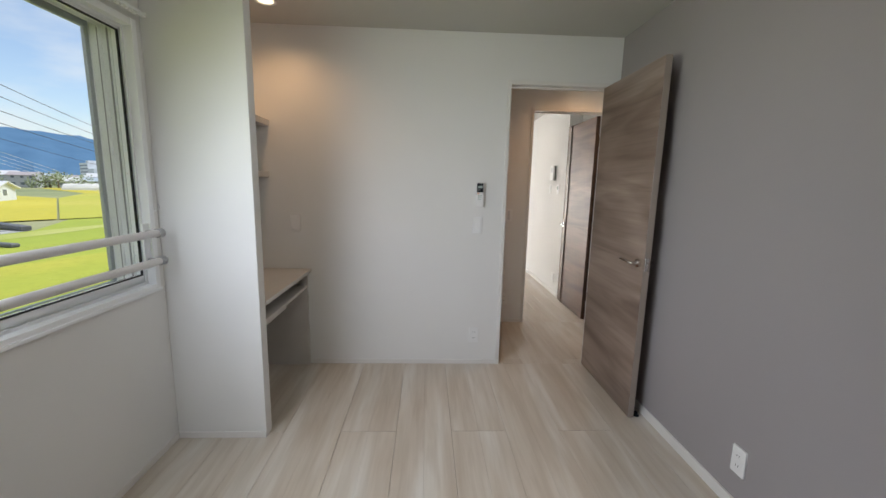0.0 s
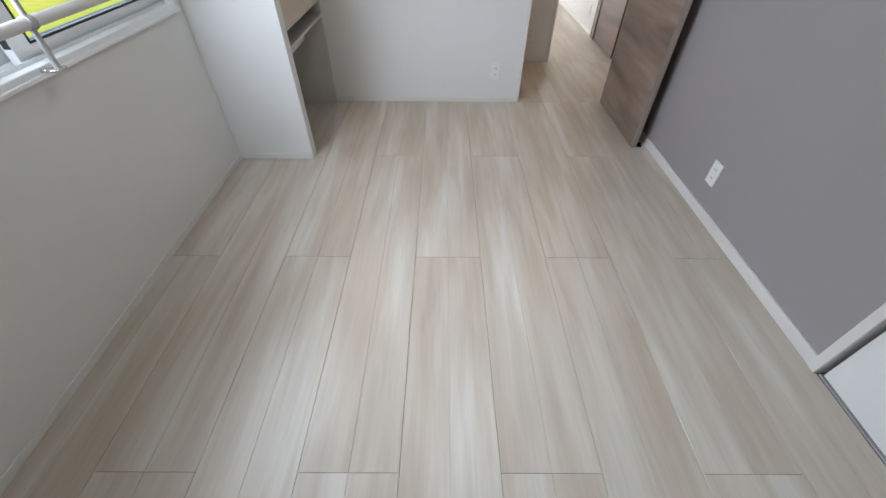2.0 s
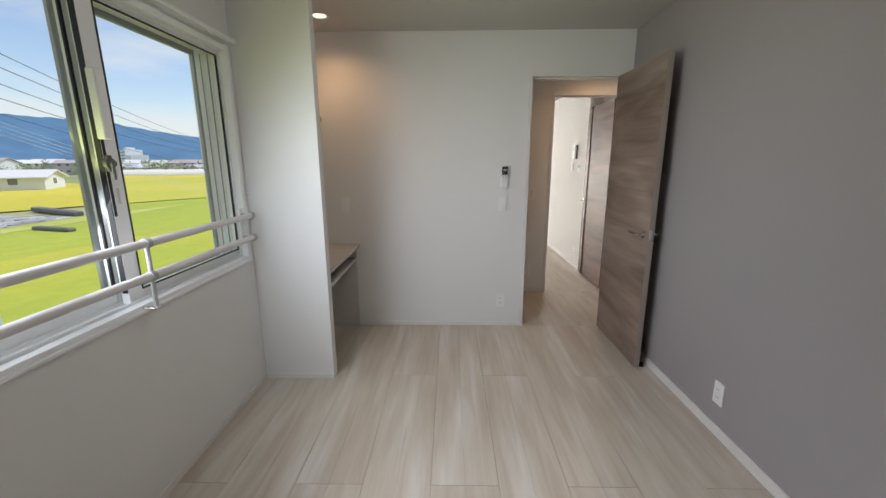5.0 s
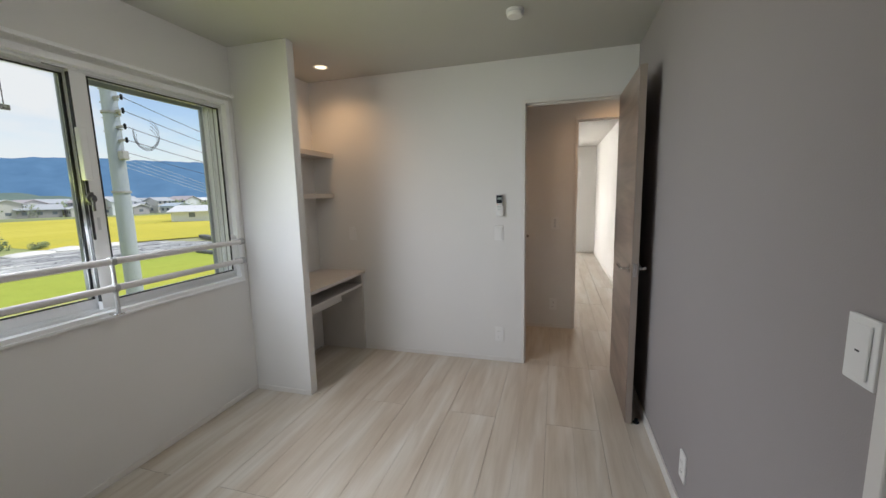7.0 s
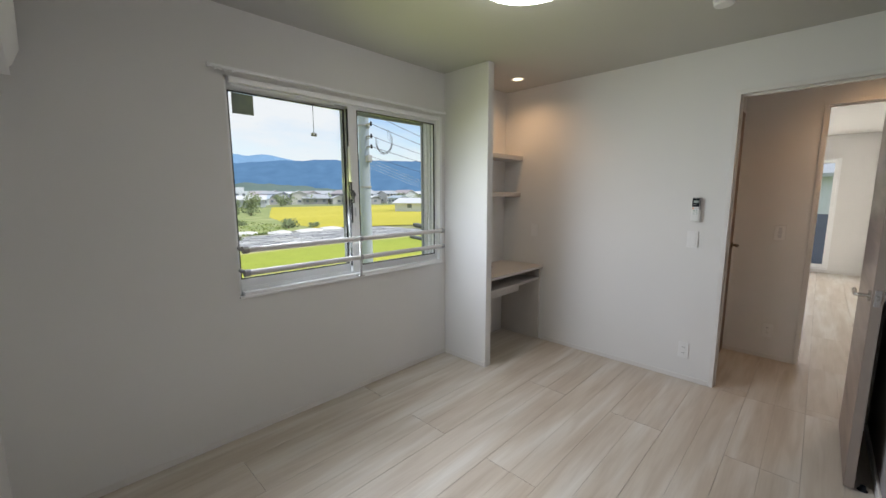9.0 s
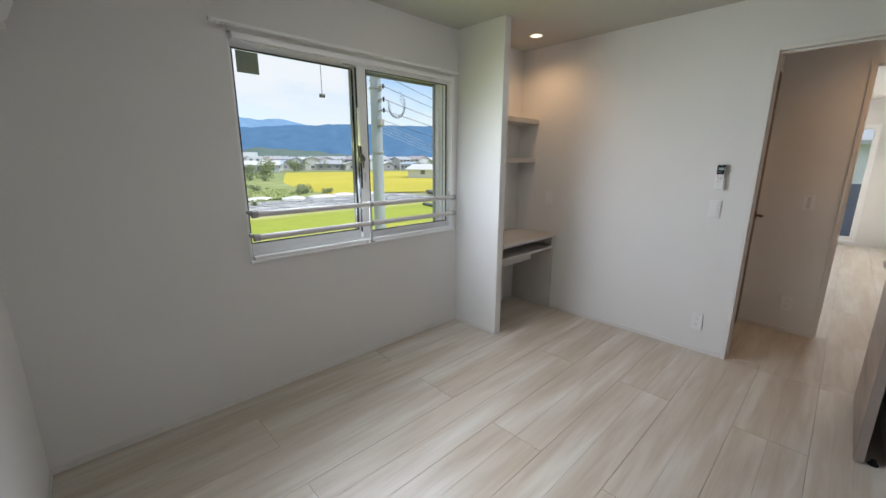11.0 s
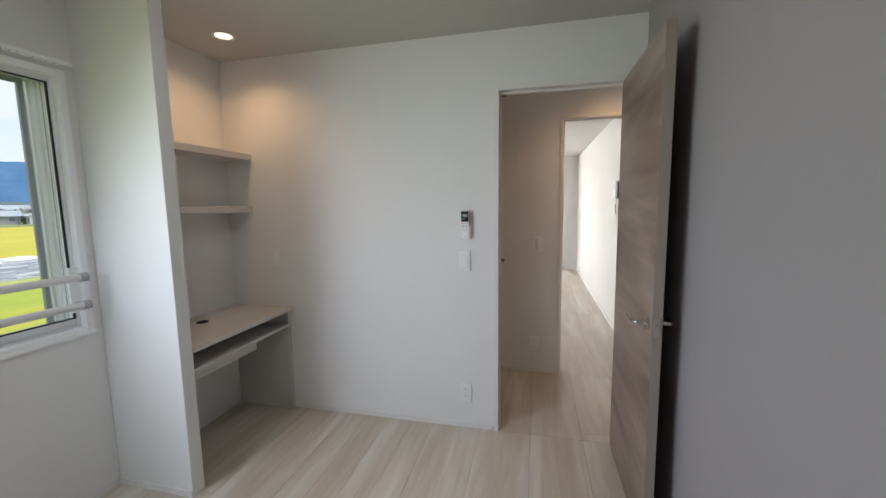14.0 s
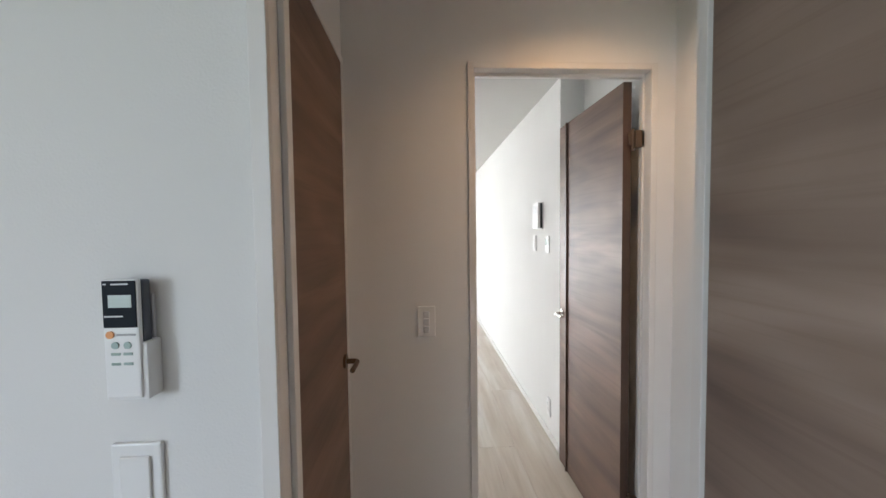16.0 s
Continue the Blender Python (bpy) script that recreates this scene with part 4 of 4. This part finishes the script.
# the nearer buildings at the edge of the weeds
house("warehouse", (-147, 52), 68, 13, 9, 2.9, 1.3, M_ROOFS_HAZED[2], M_FACES_HAZED[1], "low grey warehouse with a pale metal roof", 3, "warehouse")
white = thing("apartment_block", (-178, 57, G), "white two-storey flat-roofed building at the edge of the weeds", "building")
white.rotation_euler = (0, 0, radians(72))
for bx in ((-7, 7, -5, 5, 0, 6.0), (-2, 5, -4, 4, 6.0, 7.6)):
    piece("wing", M_FACES_HAZED[0], white, bx)
for z in (1.0, 3.8):
    for k in range(5):
        for y in (-5.05, 4.95):
            piece("window", M_PANEW_HAZED, white, (-5.8 + 2.5 * k, -4.6 + 2.5 * k, y, y + 0.1, z, z + 1.2))
# far white building on the rise
t = thing("hospital_block", (2 - math.cos(radians(51)) * 640, 0.6 + math.sin(radians(51)) * 640, G), "large white many-windowed building far off", "building")
t.rotation_euler = (0, 0, radians(-38))
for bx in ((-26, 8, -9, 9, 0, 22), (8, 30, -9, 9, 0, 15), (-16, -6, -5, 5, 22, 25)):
    piece("wing", M_FACES_HAZED[0], t, bx)
for fl in range(5):
    for k in range(8):
        x = -24 + k * 4.0
        if fl < 5:
            piece("window", M_PANEW_HAZED, t, (x, x + 2.4, -9.08, -8.98, 2.5 + fl * 3.9, 4.2 + fl * 3.9))
# greenhouses
for k in range(3):
    bm = bmesh.new()
    L = 42
    rows = [[bm.verts.new((s * 0 + 3.2 * math.cos(a), y, 2.2 * math.sin(a))) for a in [i * math.pi / 8 for i in range(9)]] for s, y in ((0, -L / 2), (0, L / 2))]
    for i in range(8):
        bm.faces.new((rows[0][i], rows[0][i + 1], rows[1][i + 1], rows[1][i]))
    bm.faces.new(rows[0]), bm.faces.new(rows[1][::-1])
    ob = part("greenhouse", bm, M_SHEET)
    ob.location, ob.rotation_euler = (-104 - 6 * k, 150 + 8 * k, G), (0, 0, radians(-68))
    tagged(ob, "long low white plastic greenhouse", "greenhouse", "greenhouses in the fields")


def tree(name, at, r, h, seed, label, mesh_n=900):
    rr = random.Random(seed)
    t = thing(name, (at[0], at[1], G), label, "tree")
    bm = bmesh.new()
    rod(bm, (0, 0, 0), (0.1, 0, h * 0.6), 0.12 * r / 2 + 0.1, 8, 0.06)
    for k in range(5):
        a = k * 1.3 + rr.random()
        rod(bm, (0.05, 0, h * 0.3), (math.cos(a) * r * 0.6, math.sin(a) * r * 0.6, h * 0.7), 0.08, 6, 0.03)
    part("trunk", bm, M_BARK, t)
    bm = bmesh.new()
    blobs = [(Vector((rr.uniform(-0.6, 0.6) * r, rr.uniform(-0.6, 0.6) * r, h * rr.uniform(0.20, 0.80))), r * rr.uniform(0.3, 0.5)) for _ in range(12)]
    for _ in range(mesh_n):
        c, br = rr.choice(blobs)
        d = Vector((rr.gauss(0, 1), rr.gauss(0, 1), rr.gauss(0, 0.8))).normalized() * br * rr.uniform(0.7, 1.1)
        p, s = c + d, rr.uniform(0.07, 0.15) * r * 0.6
        u = Vector((rr.gauss(0, 1), rr.gauss(0, 1), rr.gauss(0, 1))).normalized()
        v = u.orthogonal().normalized()
        w = u.cross(v)
        bm.faces.new([bm.verts.new(p + s * q) for q in (v, w * 0.8 + u * 0.2, -v, -w * 0.8 + u * 0.2)])
    part("crown", bm, M_LEAF_HAZED, t)
    return t


for k, (x, y, r, h) in enumerate(((-64, 15.3, 2.3, 5.2), (-66, 13.0, 2.4, 4.6), (-95, 35.2, 2.9, 4.6), (-100, 33.0, 2.0, 3.4), (-87, 29.0, 1.2, 1.8), (-82, 30.5, 0.9, 1.3), (-90, 27.5, 1.3, 2.6), (-104, 30, 1.6, 3.2), (-48, 23.5, 1.2, 1.1), (-46.5, 22.4, 0.8, 0.9), (-51, 24.2, 0.9, 0.8), (-45.8, 25.6, 0.8, 0.9),
                                  (-150, 66, 3.0, 5.0), (-128, 120, 3, 4.5), (-36.5, 13.2, 0.35, 0.7), (-56, 20, 0.7, 0.6), (-118, 44, 2.6, 3.6), (-61, 21, 0.6, 0.5))):
    tree("tree" if h > 2.5 else "shrub", (x, y), r, h, k, "leafy green tree at the field's edge" if h > 2.5 else "low green shrub in the weeds")
for k in range(44):
    az, dist = radians(rng.uniform(12, 62)), rng.uniform(175, 360)
    tree("tree", (2 - math.cos(az) * dist, 0.6 + math.sin(az) * dist), rng.uniform(3, 6), rng.uniform(4, 7.5), 50 + k, "round green tree among the houses", 220)

# clutter on the gravel: sheets, rows and puddles of pale dust
bm = bmesh.new()
for k in range(700):
    x, y = rng.uniform(-39.5, -29.8), rng.uniform(-8, 32.5)
    w, l = rng.uniform(0.05, 0.20), rng.uniform(0.3, 1.5)
    h, tw_ = rng.uniform(0.02, 0.10), rng.uniform(-0.6, 0.6)
    c, sn = math.cos(tw_), math.sin(tw_)
    vs = [bm.verts.new((x + c * a - sn * b, y + sn * a + c * b, G + 0.07 + z)) for z in (0, h) for a, b in ((-w, -l), (w, -l), (w, l), (-w, l))]
    for q in ((4, 5, 6, 7), (0, 1, 5, 4), (1, 2, 6, 5), (2, 3, 7, 6), (3, 0, 4, 7)):
        bm.faces.new([vs[i] for i in q])
M_STRIPS = material("sheet_strips", (0.4, 0.4, 0.4), 0.6)
_n, _l, _b = nodes_of(M_STRIPS)
_g = _n.new("ShaderNodeNewGeometry")
colored(M_STRIPS, ramp(M_STRIPS, _g.outputs["Random Per Island"], [(0.0, (0.20, 0.20, 0.22)), (0.3, (0.37, 0.38, 0.41)), (0.75, (0.46, 0.47, 0.49)), (1.0, (0.66, 0.67, 0.68))]))
tagged(part("ground_clutter", bm, M_STRIPS), "grey and white sheet strips lying on the gravel", "debris", kind="stuff")
# rough weeds
bm = bmesh.new()
for k in range(5200):
    x, y = -41 - 55 * rng.random() ** 1.6, rng.uniform(-12, 24)
    if y > 20 - (x + 41) * 0.35:
        continue
    s_ = rng.uniform(0.05, 0.17)
    a = rng.uniform(0, 3.14)
    z = G + 0.1
    c, sn = math.cos(a) * s_, math.sin(a) * s_
    bm.faces.new([bm.verts.new(v) for v in ((x - c, y - sn, z), (x + c, y + sn, z), (x + c * 0.6, y + sn * 0.6, z + s_ * 0.9), (x - c * 0.7, y - sn * 0.7, z + s_ * 0.9))])
tagged(part("weed_tufts", bm, M_WEEDS), "rough tufts of weeds", "weeds", kind="stuff")

# utility pole
PX, PY = -7.4, 7.45
up = thing("utility_pole", (PX, PY, G), "grey concrete utility pole with wires", "utility pole")
bm = bmesh.new()
rod(bm, (0, 0, 0), (0, 0, 11.5), 0.185, 24, 0.13)
part("shaft", bm, M_CONC, up, smooth=True)
for z in (2.0, 4.6, 6.4, 7.2):
    bm = bmesh.new()
    rod(bm, (0, 0, z), (0, 0, z + 0.05), 0.19, 20)
    part("band", bm, M_COLLAR, up)
for k, z in enumerate((6.75, 6.45, 6.10, 5.80)):
    piece("step_bolt", M_COLLAR, up, (-0.30, 0.30, -0.012, 0.012, z + 0.22, z + 0.244))
    piece("wire_bracket", M_COLLAR, up, (-0.04, 0.34, -0.03, 0.03, z - 0.03, z + 0.02))
    bm = bmesh.new()
    lathe(bm, [(0, -0.07), (0.02, -0.06), (0.034, -0.02), (0.022, 0.0), (0.034, 0.02), (0.02, 0.06), (0, 0.07)], (0.34, 0.03, z), 12)
    part("insulator", bm, M_BLACK, up, smooth=True)


def cable(name, p, q, sag, r, n=18, mat=M_WIRE):
    p, q = Vector(p), Vector(q)
    bm = bmesh.new()
    tube(bm, [p.lerp(q, i / n) - Vector((0, 0, sag * 4 * (i / n) * (1 - i / n))) for i in range(n + 1)], r, 5)
    return part(name, bm, mat, up)


for k, z in enumerate((6.75, 6.45, 6.10, 5.80)):
    cable("wire", (0.34, 0.03, z), (-14.5, 34, z - 0.2), 0.5, 0.008)
cable("wire", (0.2, 0.0, 5.55), (-12, 33, 4.4), 0.6, 0.006)
for k in range(4):
    cable("drop_wire", (0.25, 0.02, 5.45 - 0.09 * k), (-3.4 - k * 1.3, 20 + 1.2 * k, 1.6), 0.25, 0.0035, mat=M_WIRE_L)
for k in range(4):
    bm = bmesh.new()
    r0, off = 0.20 + 0.045 * k, 0.03 * k
    tube(bm, [(0.34 + 0.57 * r0 * math.cos(a) * (1 - 0.08 * k), 0.50 + 0.82 * r0 * math.cos(a) * (1 - 0.08 * k), 5.90 + off + r0 * 1.15 * math.sin(a)) for a in [radians(-200 + 14 * i) for i in range(20)]], 0.0055, 6)
    part("cable_loop", bm, M_WIRE, up)
bm = bmesh.new()
box(bm, 0.14, 0.30, -0.08, 0.08, 5.36, 5.56, bevel=0.02)
part("junction_box", bm, M_COLLAR, up)

# small sensor on a cord under the eave
cd = thing("hanging_sensor", (0.0, 1.915, 1.82), "small grey box on a thin cord outside the window", "sensor")
bm = bmesh.new()
rod(bm, (0, 0, 0.012), (0, 0, 0.80), 0.0022, 6)
part("cord", bm, M_WIRE, cd)
piece("box", M_COLLAR, cd, (-0.008, 0.008, -0.020, 0.020, -0.012, 0.012), bevel=0.003)
piece("mark", M_PLASTIC, cd, (0.0081, 0.0087, -0.006, 0.006, -0.004, 0.006))


# ---- mountains ----
def ridge(name, mat, az0, az1, dist, heights, depth, seed, label):
    """heights: (azimuth, elevation in degrees) rows."""
    bm = bmesh.new()
    n, rows = 170, 9
    az = [a for a, _ in heights]
    el = [e for _, e in heights]
    grid = []
    for i in range(n + 1):
        a = az0 + (az1 - az0) * i / n
        e = float(np.interp(a, az, el)) + 0.22 * noise.fractal(Vector((a * 0.55, seed, 0)), 0.9, 2.1, 6)
        top = dist * math.tan(radians(e)) + 4.4
        col = []
        for j in range(rows + 1):
            f = j / rows
            dd = dist - depth * (1 - f) * (1 + 0.14 * noise.noise(Vector((a * 0.5, f * 2, seed + 3))))
            z = top * f ** 0.85 * (1 + (0.10 * noise.noise(Vector((a * 0.9, f * 4, seed))) if j < rows else 0))
            col.append(bm.verts.new((2.4 - math.cos(radians(a)) * dd, 0.6 + math.sin(radians(a)) * dd, G + z)))
        grid.append(col)
    for i in range(n):
        for j in range(rows):
            bm.faces.new((grid[i][j], grid[i + 1][j], grid[i + 1][j + 1], grid[i][j + 1]))
    return tagged(part(name, bm, mat, smooth=True), label, kind="structure")


# Distance haze is put into the material: a bluish base plus a glow.
def hazed_mountain_material(name, c, e, strength):
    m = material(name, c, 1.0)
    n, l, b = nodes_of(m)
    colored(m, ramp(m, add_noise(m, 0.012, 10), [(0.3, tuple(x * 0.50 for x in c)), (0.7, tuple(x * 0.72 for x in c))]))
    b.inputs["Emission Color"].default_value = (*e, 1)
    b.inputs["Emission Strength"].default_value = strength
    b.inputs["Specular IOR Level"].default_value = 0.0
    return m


# The farther the range, the bluer and more glowing its painted haze.
ridge("backdrop_mountains_far", hazed_mountain_material("hazed_far_mountain", (0.16, 0.26, 0.38), (0.26, 0.48, 0.82), 0.60), -25, 100, 4000,
      [(-25, 4), (0, 5), (8, 4.6), (13, 5.0), (15.5, 5.35), (17.5, 5.35), (19.3, 4.95), (21.3, 5.3), (23, 5.0), (26, 4.5), (33, 4.0), (60, 3), (100, 3)], 900, 1.0, "far mountain range, blue with painted haze")
ridge("backdrop_mountains", hazed_mountain_material("hazed_near_mountain", (0.09, 0.16, 0.24), (0.13, 0.29, 0.58), 0.56), -25, 100, 2600,
      [(-25, 3), (0, 2.6), (10, 3.2), (14, 3.6), (19, 4.1), (23, 4.55), (27, 4.7), (33, 4.8), (41, 4.7), (46, 4.55), (50, 4.3), (54, 3.6), (58, 3.1), (64, 3.6), (80, 4), (100, 3.5)], 800, 5.0, "wooded mountain range, blue with painted haze")
ridge("backdrop_hills", hazed_mountain_material("hazed_green_hill", (0.17, 0.23, 0.20), (0.22, 0.32, 0.36), 0.34), -25, 100, 620,
      [(-25, 1.0), (10, 1.1), (15, 1.25), (20, 1.6), (24, 1.3), (28, 1.0), (32, 0.6), (36, 0.5), (40, 0.6), (46, 0.1), (52, 0.2), (58, 0.15), (64, 0.7), (80, 1), (100, 1)], 120, 9.0, "low green wooded rise behind the houses, greyed with painted haze")

# neighbour seen from the balcony
house("house", (1.4, 34), 0, 12, 8, 5.6, 1.8, M_ROOFS_HAZED[0], M_FACES_HAZED[0], "white two-storey house beyond the balcony", 3)

# ---- floor planks ----
fl = thing("floor", (0, 0, 0), "pale greige wood-grain floor planks", "floor", kind="structure")
_cache = {}


def plank(x0, x1, y0, y1):
    key = (round(x1 - x0, 3), round(y1 - y0, 3), round(x0, 3) if x1 - x0 < 0.3 else 0)
    if key not in _cache:
        g, c = 0.0006, 0.0008
        w, ln = x1 - x0, y1 - y0
        bm = bmesh.new()
        prof = [(g, -0.010), (g, -c), (g + c, 0)]
        mid = SEAM_HALF - (0 if x1 - x0 > 0.3 else (x0 - strip_start(x0)))
        if 0.02 < mid < w - 0.02:
            prof += [(mid - 0.0010, 0), (mid, -0.0016), (mid + 0.0010, 0)]
        prof += [(w - g - c, 0), (w - g, -c), (w - g, -0.010)]
        rows = []
        for y, k in ((g, -c), (g + c, 0), (ln - g - c, 0), (ln - g, -c)):
            rows.append([bm.verts.new((x, y, min(z, k) if i not in (0, len(prof) - 1) else z)) for i, (x, z) in enumerate(prof)])
        for a, b in zip(rows, rows[1:]):
            for i in range(len(prof) - 1):
                bm.faces.new((a[i], a[i + 1], b[i + 1], b[i]))
        me = bpy.data.meshes.new("plank")
        bmesh.ops.recalc_face_normals(bm, faces=bm.faces)
        bm.to_mesh(me)
        bm.free()
        me.materials.append(M_PLANK)
        _cache[key] = me
    ob = new("plank", _cache[key])
    ob.location = (x0, y0, 0)
    ob.parent = fl


SEAM_HALF, SEAM_X, ROW_Y, PW, PL = 0.1515, 1.490, 2.022, 0.303, 1.818


def strip_start(x):
    return SEAM_X + PW * math.floor((x - SEAM_X) / PW + 1e-6)


def lay(xa, xb, ya, yb):
    k = math.floor((xa - SEAM_X) / PW + 1e-6)
    while SEAM_X + k * PW < xb - 0.002:
        a, b = max(xa, SEAM_X + k * PW), min(xb, SEAM_X + (k + 1) * PW)
        start = ROW_Y + (0 if k % 2 == 0 else PL / 2)
        j = math.floor((ya - start) / PL)
        while start + j * PL < yb - 0.002:
            c, d = max(ya, start + j * PL), min(yb, start + (j + 1) * PL)
            if b - a > 0.01 and d - c > 0.01:
                plank(a, b, c, d)
            j += 1
        k += 1


lay(XW, XR, YF, YB)
lay(HL, HR, YB, HY)
lay(-0.5, 3.42, HY, LY)
